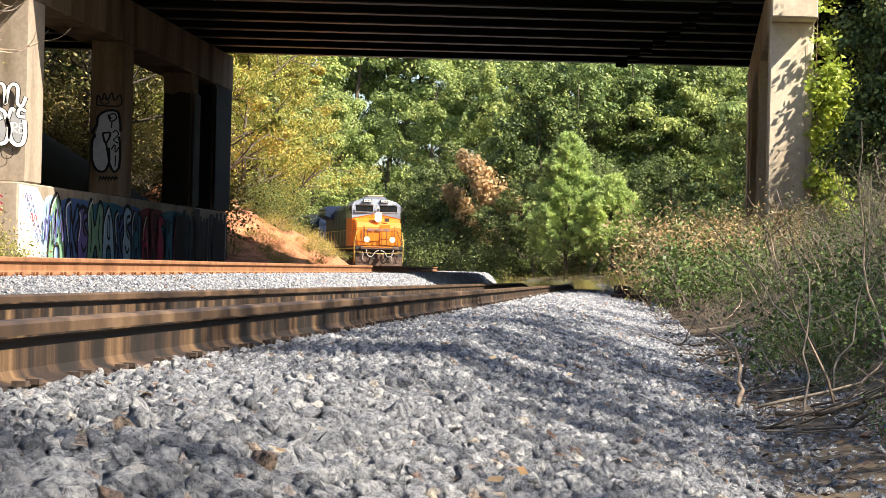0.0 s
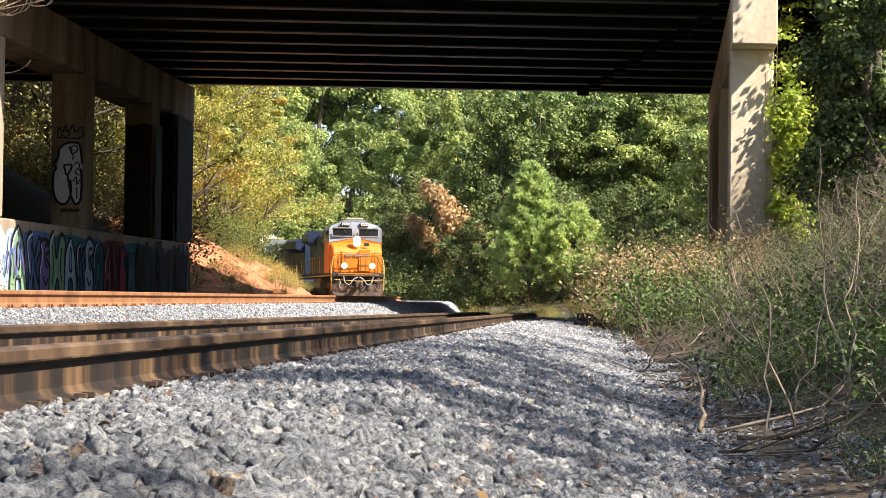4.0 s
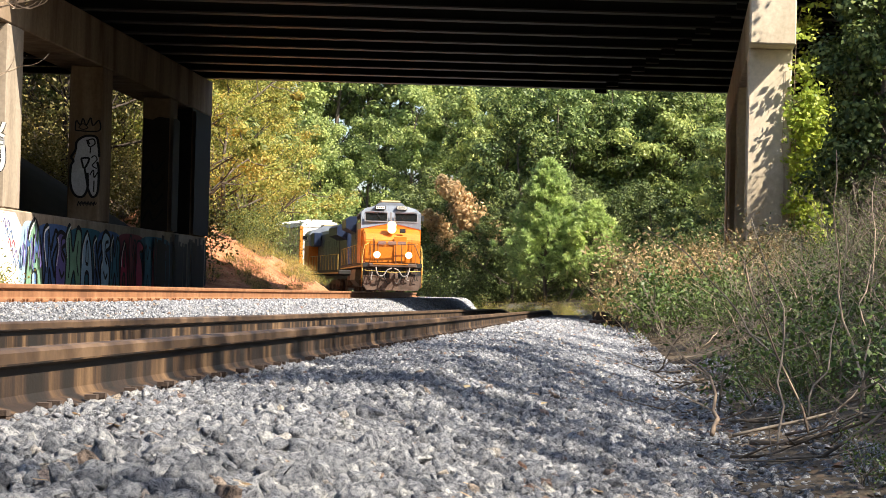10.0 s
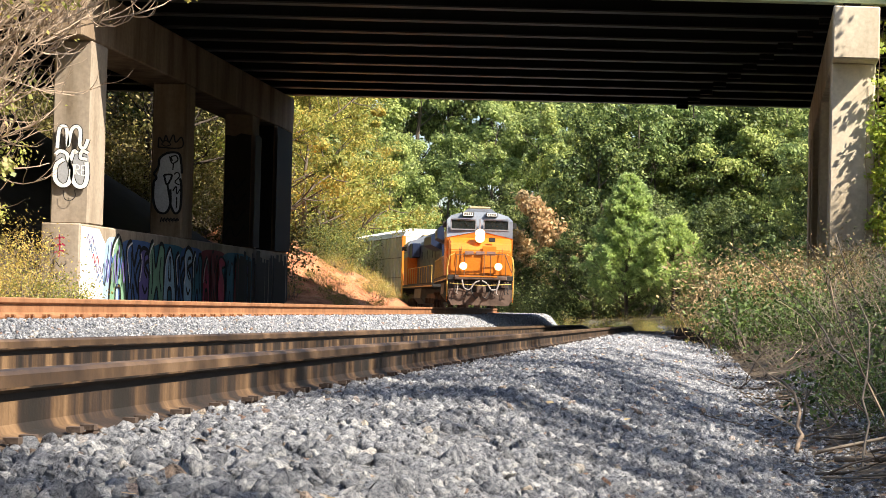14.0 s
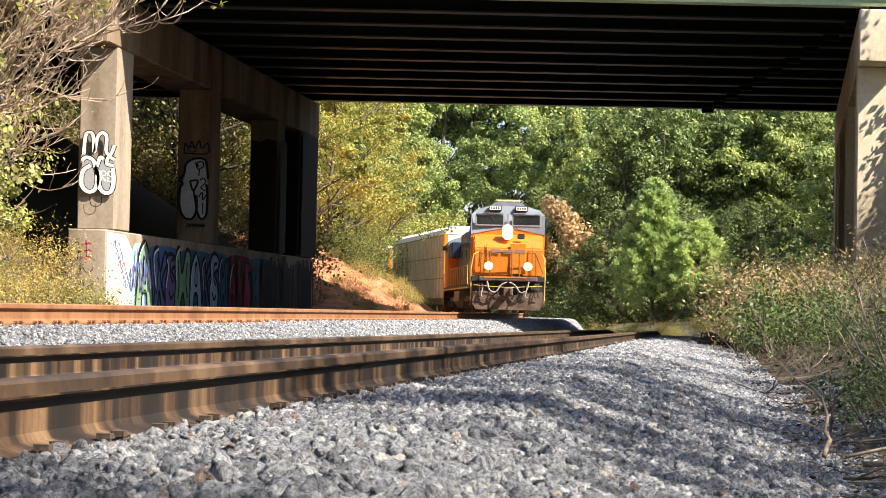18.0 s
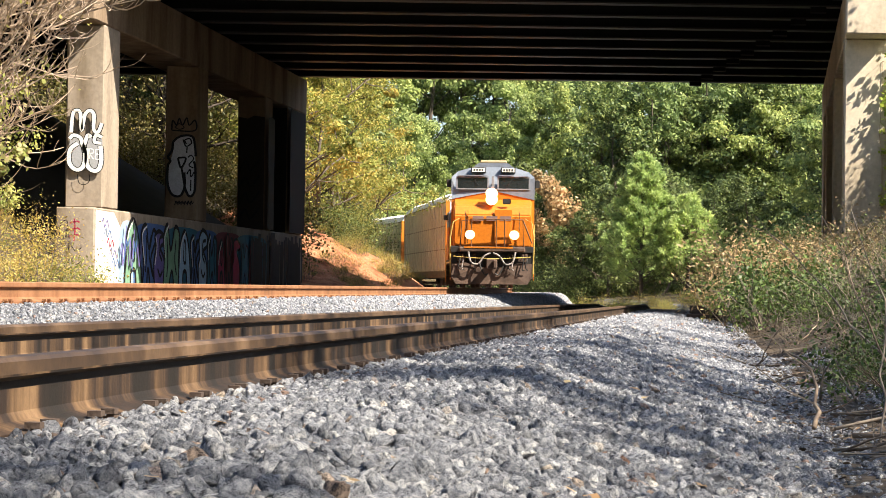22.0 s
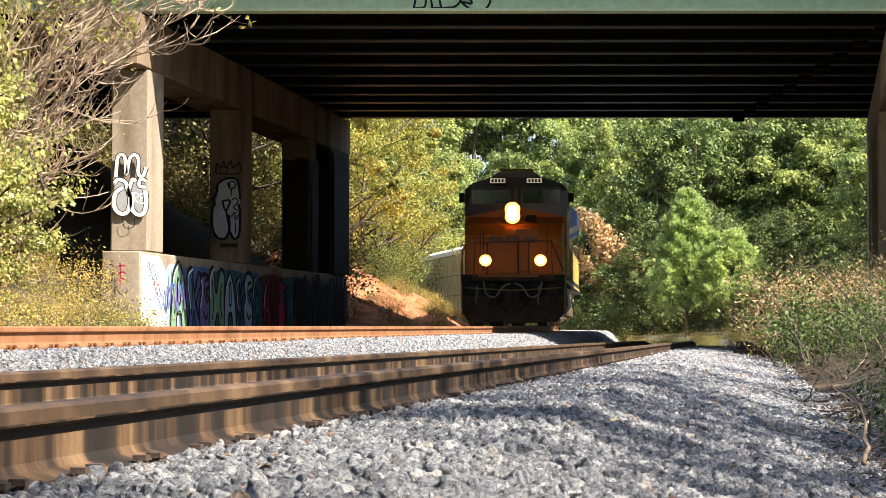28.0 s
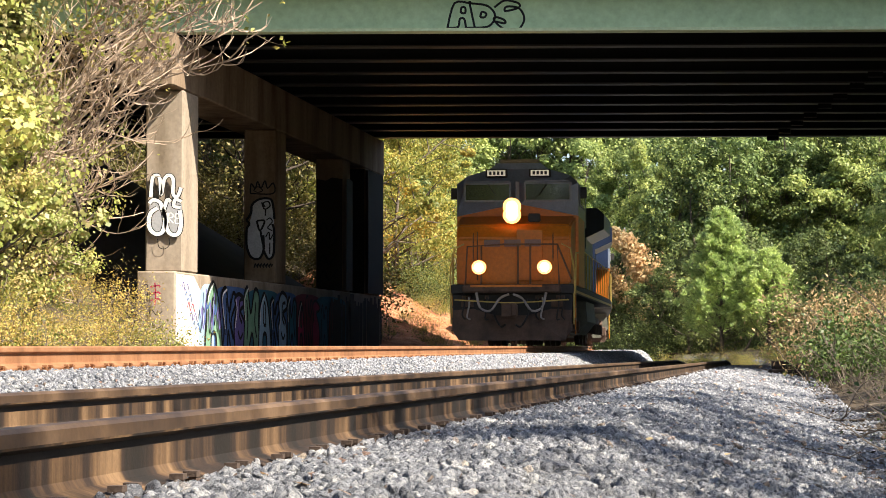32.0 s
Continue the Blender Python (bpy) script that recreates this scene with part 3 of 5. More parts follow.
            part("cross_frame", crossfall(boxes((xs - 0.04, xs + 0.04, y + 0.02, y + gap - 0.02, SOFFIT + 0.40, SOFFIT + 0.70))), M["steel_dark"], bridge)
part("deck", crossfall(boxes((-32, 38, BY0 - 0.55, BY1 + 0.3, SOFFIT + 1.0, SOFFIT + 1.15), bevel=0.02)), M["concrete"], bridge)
part("deck_soffit", crossfall(boxes((-32, 38, BY0 - 0.3, BY1 + 0.2, SOFFIT + 0.908, SOFFIT + 0.997))), M["soffit"], bridge, "underside of the deck, coloured dark for its shade")
for y in (BY0 - 0.55, BY1 - 0.05):
    for k in range(14):
        x = -32 + 5 * k
        part("parapet", crossfall(boxes((x + 0.01, x + 4.99, y, y + 0.35, SOFFIT + 1.153, SOFFIT + 1.95), bevel=0.02)), M["concrete"], bridge)


def pier(x_in, sign, w, cap_w, wall_top, k, base, stone):
    """One row of columns with its cap; x_in: inner face at y = 46.5; sign: the way to the outer face."""
    p = empty("bridge_pier", label="weathered concrete bridge pier with graffiti on columns and crash wall" if wall_top else "weathered concrete bridge pier hung with vines", category="bridge pier", group="bridge piers")
    a, b = sorted((x_in, x_in + sign * w))
    if wall_top:
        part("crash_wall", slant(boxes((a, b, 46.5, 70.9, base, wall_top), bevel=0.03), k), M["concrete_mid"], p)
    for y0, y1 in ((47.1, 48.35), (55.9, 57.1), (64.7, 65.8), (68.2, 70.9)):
        # left pier: lit concrete on the first column, darker copy in the deck's shade
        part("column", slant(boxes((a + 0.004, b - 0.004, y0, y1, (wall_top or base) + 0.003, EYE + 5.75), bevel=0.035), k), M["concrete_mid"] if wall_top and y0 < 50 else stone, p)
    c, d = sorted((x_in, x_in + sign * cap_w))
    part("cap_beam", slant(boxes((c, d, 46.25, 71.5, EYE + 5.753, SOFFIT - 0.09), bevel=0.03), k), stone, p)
    for i in range(GIRDERS):
        y = BY0 + 0.2 + (BY1 - BY0 - 0.4) * i / (GIRDERS - 1)
        m0 = (a + b) / 2
        part("bearing", slant(boxes((m0 - 0.2, m0 + 0.2, y - 0.15, y + 0.15, SOFFIT - 0.087, SOFFIT + TILT * m0 - 0.003)), k, y), M["steel_dark"], p)
    return p


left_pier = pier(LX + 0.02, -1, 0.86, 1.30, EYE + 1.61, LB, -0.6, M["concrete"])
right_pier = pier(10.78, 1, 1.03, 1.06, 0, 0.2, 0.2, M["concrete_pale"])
# sloped paving under the left span, its shade put into the colour
bm = bmesh.new()
prism(bm, [(-20.4, 7.2), (-16.4, 7.45), (-8.1, 2.4), (-7.4, 0.3), (-7.4, -0.6), (-20.4, -0.6)], "y", 49.6, 71)
part("slope_bank", slant(bm), M["soffit"], bridge, "paved slope below the span, coloured dark for its shade")
part("abutment", slant(boxes((-23, -20.3, 46.6, 71.4, -1, SOFFIT - 0.15))), M["concrete"], bridge)
part("abutment", slant(boxes((24, 27, 46.6, 71.4, -1, SOFFIT - 0.05))), M["concrete"], bridge)


# ---- paint on the concrete ----
def curve_pts(pts, n=6):
    """A smooth line through points."""
    P = [Vector(p) for p in pts]
    out = []
    for i in range(len(P) - 1):
        p0, p1, p2, p3 = P[max(i - 1, 0)], P[i], P[i + 1], P[min(i + 2, len(P) - 1)]
        for k in range(n):
            t = k / n
            out.append(0.5 * ((2 * p1) + (p2 - p0) * t + (2 * p0 - 5 * p1 + 4 * p2 - p3) * t * t + (3 * p1 - p0 - 3 * p2 + p3) * t ** 3))
    return out + [P[-1]]


def stroke(pts, w, at, material, parent, n=6):
    """A painted line of width w; at(u, v) gives the place on the surface."""
    P = curve_pts(pts, n)
    verts, faces = [], []
    for i, p in enumerate(P):
        d = (P[min(i + 1, len(P) - 1)] - P[max(i - 1, 0)])
        d = d.normalized() if d.length > 1e-6 else Vector((1, 0))
        s = Vector((-d.y, d.x)) * w / 2
        verts += [at(*(p + s)), at(*(p - s))]
    for i in range(len(P) - 1):
        faces.append((2 * i, 2 * i + 1, 2 * i + 3, 2 * i + 2))
    return mesh_of("paint_line", verts, faces, material, parent)


def fill(pts, at, material, parent, n=6):
    P = curve_pts(list(pts) + [pts[0]], n)[:-1]
    return mesh_of("paint_patch", [at(*p) for p in P], [list(range(len(P)))], material, parent)


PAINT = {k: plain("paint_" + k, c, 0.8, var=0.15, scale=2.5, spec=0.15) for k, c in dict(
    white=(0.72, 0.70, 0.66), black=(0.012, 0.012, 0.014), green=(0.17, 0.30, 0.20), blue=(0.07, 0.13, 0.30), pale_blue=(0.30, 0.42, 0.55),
    red=(0.33, 0.03, 0.07), teal=(0.04, 0.13, 0.19), grey=(0.33, 0.33, 0.34), grime_shade=(0.026, 0.021, 0.018), violet=(0.13, 0.10, 0.27), wine=(0.17, 0.03, 0.04)).items()}
layer = [0]


def on_wall(y0):
    """The wall's face towards the track: u runs away along it from y0, v up from the eye's height."""
    layer[0] += 1
    off = 0.004 + 0.0012 * layer[0]
    return lambda u, v: (LX + 0.02 + LB * (y0 + u - 46.5) + off, y0 + u - off * LB, EYE + v)


def on_front(y, x0):
    layer[0] += 1
    off = 0.004 + 0.0012 * layer[0]
    return lambda u, v: (x0 + u, y - off, EYE + v)


# white patch for the sunlight on the near end of the crash wall
fill([(0.06, -0.5), (0.06, 1.56), (1.5, 1.54), (2.1, 1.2), (2.2, -0.5)], on_wall(46.5), PAINT["white"], left_pier, 1)
# tall swelling letters on the crash wall, too tangled to read
rng = random.Random(8)
for c, y, w in (("pale_blue", 48.5, 1.4), ("blue", 49.8, 3.4), ("teal", 52.8, 3.6), ("blue", 55.8, 2.6), ("wine", 58.0, 3.4), ("teal", 60.8, 4.2)):
    fill([(0, -0.3), (-0.1, 0.5), (0.1, 1.25), (w * 0.5, 1.4), (w, 1.25), (w + 0.1, 0.5), (w, -0.3)], on_wall(y), PAINT[c], left_pier)
for k, c in enumerate(("violet", "blue", "red", "violet", "blue")):
    y, v = 47.0 + 0.22 * k, 1.25 - 0.22 * k
    stroke([(0.0, v), (0.15, v + 0.14), (0.25, v - 0.05), (0.45, v + 0.1), (0.6, v - 0.08)], 0.035, on_wall(y), PAINT[c], left_pier)
tall = [("green", 48.9, 1.6), ("blue", 50.3, 1.5), ("violet", 51.5, 1.2), ("green", 52.4, 1.7), ("pale_blue", 53.9, 1.4), ("blue", 55.1, 1.1), ("pale_blue", 56.0, 1.1), ("teal", 57.0, 1.2),
        ("red", 58.2, 1.0), ("wine", 59.2, 0.9), ("red", 60.1, 1.0), ("teal", 61.2, 1.0), ("wine", 62.2, 1.2), ("violet", 63.4, 0.9)]
for k, (c, y, w) in enumerate(tall):
    top, low = 1.45 - 0.1 * (k % 3) - 0.012 * k, -0.3
    j = lambda s=0.1: rng.uniform(-s, s)
    kind = k % 4
    if kind == 0:        # a tall arch on two feet
        shape = [(0.0, low), (0.05 * w, 0.5 + j()), (0.12 * w, top - 0.35), (0.42 * w, top), (0.7 * w, top - 0.3), (0.85 * w, 0.5 + j()), (0.98 * w, low), (0.68 * w, low), (0.6 * w, 0.2), (0.36 * w, 0.2), (0.3 * w, low)]
        inner = [[(0.38 * w, 0.5), (0.4 * w, 1.0), (0.5 * w, 1.0), (0.54 * w, 0.5), (0.38 * w, 0.5)]]
    elif kind == 1:      # a leaning blade with a kink
        shape = [(0.05 * w, low), (0.2 * w, 0.45 + j()), (0.02 * w, top - 0.25 + j(0.05)), (0.3 * w, top), (0.5 * w, 0.85 + j()), (0.75 * w, top - 0.1), (0.95 * w, top - 0.3), (0.62 * w, 0.55 + j()), (0.98 * w, low + 0.1), (0.7 * w, low - 0.05), (0.45 * w, 0.3), (0.35 * w, low)]
        inner = [[(0.3 * w, 0.2), (0.36 * w, 0.8), (0.3 * w, 1.1)], [(0.62 * w, 1.1), (0.5 * w, 0.65), (0.75 * w, 0.1)]]
    elif kind == 2:      # a fat hook
        shape = [(0.1 * w, low), (0.0, 0.4), (0.15 * w, 0.75 + j()), (0.05 * w, 1.1), (0.4 * w, top), (0.9 * w, top - 0.15), (0.85 * w, 0.95), (0.5 * w, 0.85 + j(0.06)), (0.8 * w, 0.55), (0.92 * w, 0.15), (0.75 * w, low)]
        inner = [[(0.75 * w, 1.1), (0.45 * w, 1.05), (0.42 * w, 0.7), (0.65 * w, 0.5)], [(0.3 * w, 0.3), (0.5 * w, 0.12), (0.7 * w, 0.25)]]
    else:                # two lobes side by side
        shape = [(0.0, low + 0.1), (0.05 * w, 0.6), (0.0, top - 0.3), (0.22 * w, top), (0.42 * w, 0.75 + j()), (0.65 * w, top - 0.05), (0.92 * w, top - 0.2), (0.9 * w, 0.5 + j()), (1.0 * w, low + 0.15), (0.7 * w, low), (0.5 * w, 0.25), (0.25 * w, low)]
        inner = [[(0.18 * w, 1.1), (0.25 * w, 0.5), (0.2 * w, 0.1)], [(0.72 * w, 1.05), (0.66 * w, 0.55), (0.78 * w, 0.15)]]
    fill(shape, on_wall(y), PAINT[c], left_pier)
    stroke(shape + [shape[0]], 0.11 if k < 9 else 0.07, on_wall(y), PAINT["black"], left_pier)
    if k < 9:
        for line in inner:
            stroke(line, 0.09, on_wall(y), PAINT["black"], left_pier)
        stroke([(p[0] + 0.09, p[1] - 0.02) for p in shape[1:4]], 0.055, on_wall(y), PAINT["white"], left_pier)
for k in range(5):
    y = 48.3 + 0.35 * k
    stroke([(0, rng.uniform(0.2, 0.6)), (0.15, rng.uniform(0.7, 1.0)), (0.25, rng.uniform(0.2, 0.9)), (0.5, rng.uniform(0.9, 1.3))], 0.06, on_wall(y), PAINT["blue" if k % 2 else "violet"], left_pier)
# thin scrawls on the wall's end
end = on_front(46.5, LX - 0.80)
stroke([(0.08, 1.25), (0.06, 0.85), (0.2, 0.95), (0.22, 1.3), (0.08, 1.25)], 0.02, end, PAINT["black"], left_pier)
for v in (1.25, 1.1, 0.95):
    stroke([(0.28, v), (0.45, v + 0.04), (0.5, v)], 0.035, end, PAINT["red"], left_pier)
stroke([(0.38, 1.35), (0.4, 1.1), (0.38, 0.85)], 0.03, end, PAINT["red"], left_pier)
for v in (0.65, 0.35, 0.1):
    stroke([(0.1, v + 0.1), (0.25, v), (0.3, v + 0.12), (0.42, v - 0.02), (0.55, v + 0.06)], 0.018, end, PAINT["black"], left_pier)
# white bubble letters on the first column
def spread(at, k):
    return lambda u, v: at(k * u, v)


def first_column():
    return spread(on_front(47.104, LX + LB * 0.6 - 0.79), 1.12)


c1 = first_column()
fill([(0.05, 2.9), (0.03, 2.6), (0.16, 2.46), (0.37, 2.5), (0.55, 2.45), (0.70, 2.55), (0.71, 2.95), (0.66, 3.2), (0.3, 3.15), (0.08, 3.2)], c1, PAINT["grey"], left_pier)
c1 = first_column()
over = (([(0.08, 3.3), (0.11, 3.72), (0.19, 3.8), (0.26, 3.72), (0.29, 3.35), (0.35, 3.7), (0.45, 3.8), (0.53, 3.7), (0.53, 3.38), (0.62, 3.32), (0.69, 3.52)], 0.07),
        ([(0.05, 3.16), (0.13, 3.24), (0.27, 3.18), (0.33, 3.0), (0.41, 3.24), (0.48, 3.2)], 0.075), ([(0.33, 3.02), (0.36, 2.84)], 0.08),
        ([(0.70, 3.2), (0.58, 3.25), (0.55, 3.1), (0.68, 3.07)], 0.07),
        ([(0.22, 3.06), (0.07, 2.92), (0.055, 2.62), (0.18, 2.47), (0.32, 2.52), (0.37, 2.75), (0.34, 2.98)], 0.085),
        ([(0.40, 2.95), (0.40, 2.62), (0.50, 2.46), (0.64, 2.48), (0.69, 2.7), (0.67, 3.0)], 0.085))
for pts, w in over:
    stroke(pts, w + 0.035, c1, PAINT["black"], left_pier)
c1 = first_column()
for pts, w in over:
    stroke(pts, w, c1, PAINT["white"], left_pier)
c1 = first_column()
for pts in ([(0.45, 2.72), (0.45, 2.94), (0.53, 2.91), (0.52, 2.84), (0.45, 2.83), (0.54, 2.71)], [(0.65, 2.92), (0.58, 2.92), (0.58, 2.82), (0.63, 2.82), (0.58, 2.82), (0.58, 2.71), (0.65, 2.71)]):
    stroke(pts, 0.026, c1, PAINT["white"], left_pier, 2)
stroke([(0.22, 2.36), (0.25, 2.18), (0.36, 2.13), (0.46, 2.22), (0.45, 2.38)], 0.016, c1, PAINT["black"], left_pier)
# a black-outlined figure of loops on the second column
x2 = LX + LB * 9.4 - 0.79
fill([(0.05, 3.05), (0.04, 2.6), (0.15, 2.32), (0.35, 2.28), (0.46, 2.45), (0.56, 2.28), (0.69, 2.36), (0.71, 2.7), (0.70, 3.3), (0.64, 3.82), (0.4, 3.86), (0.2, 3.74), (0.15, 3.4)], spread(on_front(55.904, x2), 1.1), PAINT["grey"], left_pier)
c2 = spread(on_front(55.904, x2), 1.1)
for pts, w in (([(0.03, 3.3), (0.14, 3.5), (0.17, 3.72), (0.36, 3.87), (0.62, 3.86), (0.69, 3.6), (0.71, 3.33)], 0.06),
               ([(0.03, 3.3), (0.1, 3.2), (0.04, 3.06), (0.04, 2.6), (0.15, 2.31), (0.34, 2.27), (0.45, 2.5), (0.44, 2.9)], 0.06),
               ([(0.45, 2.5), (0.56, 2.27), (0.68, 2.35), (0.71, 2.66), (0.70, 3.06), (0.66, 3.2)], 0.06),
               ([(0.28, 3.28), (0.36, 3.02), (0.47, 3.28), (0.28, 3.28)], 0.05), ([(0.37, 3.02), (0.45, 2.55)], 0.05),
               ([(0.4, 3.78), (0.47, 3.6), (0.6, 3.68), (0.56, 3.8), (0.44, 3.76), (0.48, 3.66)], 0.035), ([(0.5, 3.6), (0.49, 3.42)], 0.03),
               ([(0.52, 3.3), (0.6, 3.36), (0.66, 3.26), (0.55, 3.1), (0.66, 3.02)], 0.03), ([(0.5, 2.85), (0.58, 2.98), (0.6, 2.78), (0.68, 2.92)], 0.03), ([(0.6, 2.7), (0.6, 2.4)], 0.03),
               ([(0.12, 4.02), (0.14, 4.28), (0.24, 4.16), (0.3, 4.34), (0.38, 4.16), (0.48, 4.36), (0.54, 4.16), (0.68, 4.3), (0.68, 4.02), (0.12, 4.02)], 0.035),
               ([(0.2, 4.1), (0.3, 4.2), (0.42, 4.1), (0.3, 4.05), (0.2, 4.1)], 0.025)):
    stroke(pts, w, c2, PAINT["black"], left_pier)
for k in range(6):
    stroke([(0.22 + 0.075 * k, 2.02), (0.25 + 0.075 * k, 2.14), (0.27 + 0.075 * k, 2.06), (0.30 + 0.075 * k, 2.12)], 0.022, c2, PAINT["black"], left_pier)
# dark streaks on the far wall end; dark sheets put shade on the far columns
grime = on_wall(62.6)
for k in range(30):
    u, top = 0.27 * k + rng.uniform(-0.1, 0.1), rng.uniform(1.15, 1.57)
    stroke([(u, top), (u + rng.uniform(-0.06, 0.06), 0.5), (u + rng.uniform(-0.05, 0.05), -0.5)], rng.uniform(0.16, 0.42), grime, PAINT["grime_shade"], left_pier, 2)
# black sheet for the shade on the last column's inner face
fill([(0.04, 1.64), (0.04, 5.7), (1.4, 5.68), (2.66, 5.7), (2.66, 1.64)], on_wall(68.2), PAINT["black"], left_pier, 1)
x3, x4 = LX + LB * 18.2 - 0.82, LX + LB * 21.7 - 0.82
# column three's dark paint, spread over the face to deepen its shade
fill([(0.02, 1.64), (0.02, 5.1), (0.3, 5.05), (0.5, 5.15), (0.82, 5.1), (0.82, 1.64)], on_front(64.704, x3), PAINT["grime_shade"], left_pier, 1)
# the last column's front, blackened for shade as well
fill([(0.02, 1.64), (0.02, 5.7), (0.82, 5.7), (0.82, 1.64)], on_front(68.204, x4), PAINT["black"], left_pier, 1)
fill([(0.03, 1.64), (0.03, 5.1), (0.5, 5.15), (0.97, 5.1), (0.97, 1.64)], on_wall(64.7), PAINT["grime_shade"], left_pier, 1)
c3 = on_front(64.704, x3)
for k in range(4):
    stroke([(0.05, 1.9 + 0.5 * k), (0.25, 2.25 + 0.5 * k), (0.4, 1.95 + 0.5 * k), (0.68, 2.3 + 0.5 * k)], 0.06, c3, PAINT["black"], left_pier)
# ADS in thin black outline on the green girder
g = lambda u, v: (0.1 + u, BY0 + 0.182, EYE + 7.13 + v + TILT * u)
for pts in ([(0.0, 0.0), (0.16, 0.56), (0.5, 0.56), (0.5, 0.56), (0.62, 0.0), (0.62, 0.0), (0.42, 0.0), (0.42, 0.0), (0.38, 0.2), (0.28, 0.2), (0.24, 0.02), (0.0, 0.0)],
            [(0.3, 0.34), (0.32, 0.46), (0.4, 0.46), (0.4, 0.34), (0.3, 0.34)],
            [(0.5, 0.56), (0.9, 0.5), (1.08, 0.28), (0.95, 0.04), (0.62, 0.0)],
            [(0.74, 0.24), (0.78, 0.36), (0.88, 0.32), (0.84, 0.24), (0.74, 0.24)],
            [(1.06, 0.46), (1.3, 0.62), (1.6, 0.56), (1.62, 0.46), (1.44, 0.4), (1.3, 0.38), (1.34, 0.48), (1.62, 0.44), (1.74, 0.2), (1.6, -0.04), (1.3, -0.04), (1.06, 0.16), (1.1, 0.24), (1.28, 0.18), (1.3, 0.1), (1.1, 0.14)]):
    stroke(pts, 0.05, g, PAINT["black"], bridge, 4)
# ---- plants ----
def leaf_quads(r, centres, size, flat=0.5, narrow=0.5, out=None):
    """Pointed leaves (four corners each, folded a little) at the centres, facing up and, in a clump, outwards."""
    n = len(centres)
    if out is None:
        nrm = r.normal(size=(n, 3)) * 0.8 + np.array([0, -0.15, 0.9 - 0.9 * flat * 0.5])
    else:
        nrm = r.normal(size=(n, 3)) * 0.42 + 1.1 * out + np.array([0, 0, 0.45])
    nrm /= np.linalg.norm(nrm, axis=1)[:, None]
    u = np.cross(nrm, r.normal(size=(n, 3)))
    u /= np.linalg.norm(u, axis=1)[:, None] + 1e-9
    v = np.cross(nrm, u)
    s = size * r.uniform(0.6, 1.25, (n, 1))
    fold = s * r.uniform(-0.12, 0.12, (n, 1)) * nrm
    V = np.stack([centres - u * s * 0.5, centres + v * s * narrow * 0.5 + fold, centres + u * s * 0.5, centres - v * s * narrow * 0.5 + fold], 1).reshape(-1, 3)
    return V, np.arange(4 * n).reshape(n, 4)


def flat_leaves(r, centres, size, narrow=0.65):
    """Leaves lying flat, a little tilted."""
    n = len(centres)
    a = r.uniform(0, 2 * np.pi, n)
    u = np.stack([np.cos(a), np.sin(a), r.normal(0, 0.18, n)], 1)
    v = np.stack([-np.sin(a), np.cos(a), r.normal(0, 0.25, n)], 1)
    s = size * r.uniform(0.5, 1.3, (n, 1))
    V = np.stack([centres - u * s * 0.5, centres + v * s * narrow * 0.5, centres + u * s * 0.5, centres - v * s * narrow * 0.5], 1).reshape(-1, 3)
    return V, np.arange(4 * n).reshape(n, 4)


def twig_tube(V, F, pts, r0, r1, sides=4, capped=False):
    base, first = None, len(V)
    for i, p in enumerate(pts):
        d = (pts[min(i + 1, len(pts) - 1)] - pts[max(i - 1, 0)])
        d = d.normalized() if d.length > 1e-6 else Vector((0, 0, 1))
        a = d.orthogonal().normalized()
        b = d.cross(a)
        rad = r0 + (r1 - r0) * i / (len(pts) - 1)
        k0 = len(V)
        for k in range(sides):
            t = 2 * math.pi * k / sides
            V.append(p + rad * (math.cos(t) * a + math.sin(t) * b))
        if base is not None:
            for k in range(sides):
                F.append((base + k, base + (k + 1) % sides, k0 + (k + 1) % sides, k0 + k))
        base = k0
    if capped:
        F += [tuple(range(first + sides - 1, first - 1, -1)), tuple(range(base, base + sides))]


def branch(rng, V, F, tips, p, d, length, rad, depth, sides=5, bend_up=0.15, kids=(3, 5), spread=0.8, segs=5):
    """A limb that wanders, tapers and divides; its tips are noted."""
    pts = [p]
    dd = d.normalized()
    for _ in range(segs):
        dd = (dd + Vector((rng.gauss(0, 0.16), rng.gauss(0, 0.16), rng.gauss(bend_up * 0.5, 0.12)))).normalized()
        pts.append(pts[-1] + dd * length / segs)
    twig_tube(V, F, pts, rad, rad * (0.45 if depth else 0.25), sides)
    if depth == 0:
        tips += [pts[-1], pts[-2], pts[-3]]
        return
    tips.append(pts[-1])
    for _ in range(rng.randint(*kids)):
        k = rng.randint(1, segs)
        side = Vector((rng.gauss(0, 1), rng.gauss(0, 1), rng.gauss(0.2, 0.6))).normalized()
        branch(rng, V, F, tips, pts[k], (dd * (1 - spread * 0.5) + side * spread), length * rng.uniform(0.45, 0.7), rad * 0.5, depth - 1, max(3, sides - 1), bend_up, kids, spread, segs)


def tree_proto(name, seed, h, spread, leaf_mat, leaves, size, label, low=0.25, bark=None, clump=0.55, narrow=0.55, lean=0.0):
    """A broadleaved tree standing at the origin: trunk, limbs and a crown of leaves in uneven clumps round the limbs' tips."""
    rng, r = random.Random(seed), np.random.RandomState(seed)
    t = empty("tree", label=label, category="tree", group="woods")
    V, F, tips = [], [], []
    pts = [Vector((0, 0, -0.4))]
    for i in range(8):
        pts.append(pts[-1] + Vector((rng.gauss(lean, 0.10) * h / 16, rng.gauss(0, 0.10) * h / 16, h * 0.9 / 8)))
    twig_tube(V, F, pts, 0.013 * h + 0.03, 0.02, 8)
    trunk = mesh_of("trunk", V, F, bark or M["bark"], t, smooth=True)
    V, F = [], []
    for i in range(18):
        f = low + (1 - low) * (i + rng.random()) / 18
        k = min(7, int(f * 8))
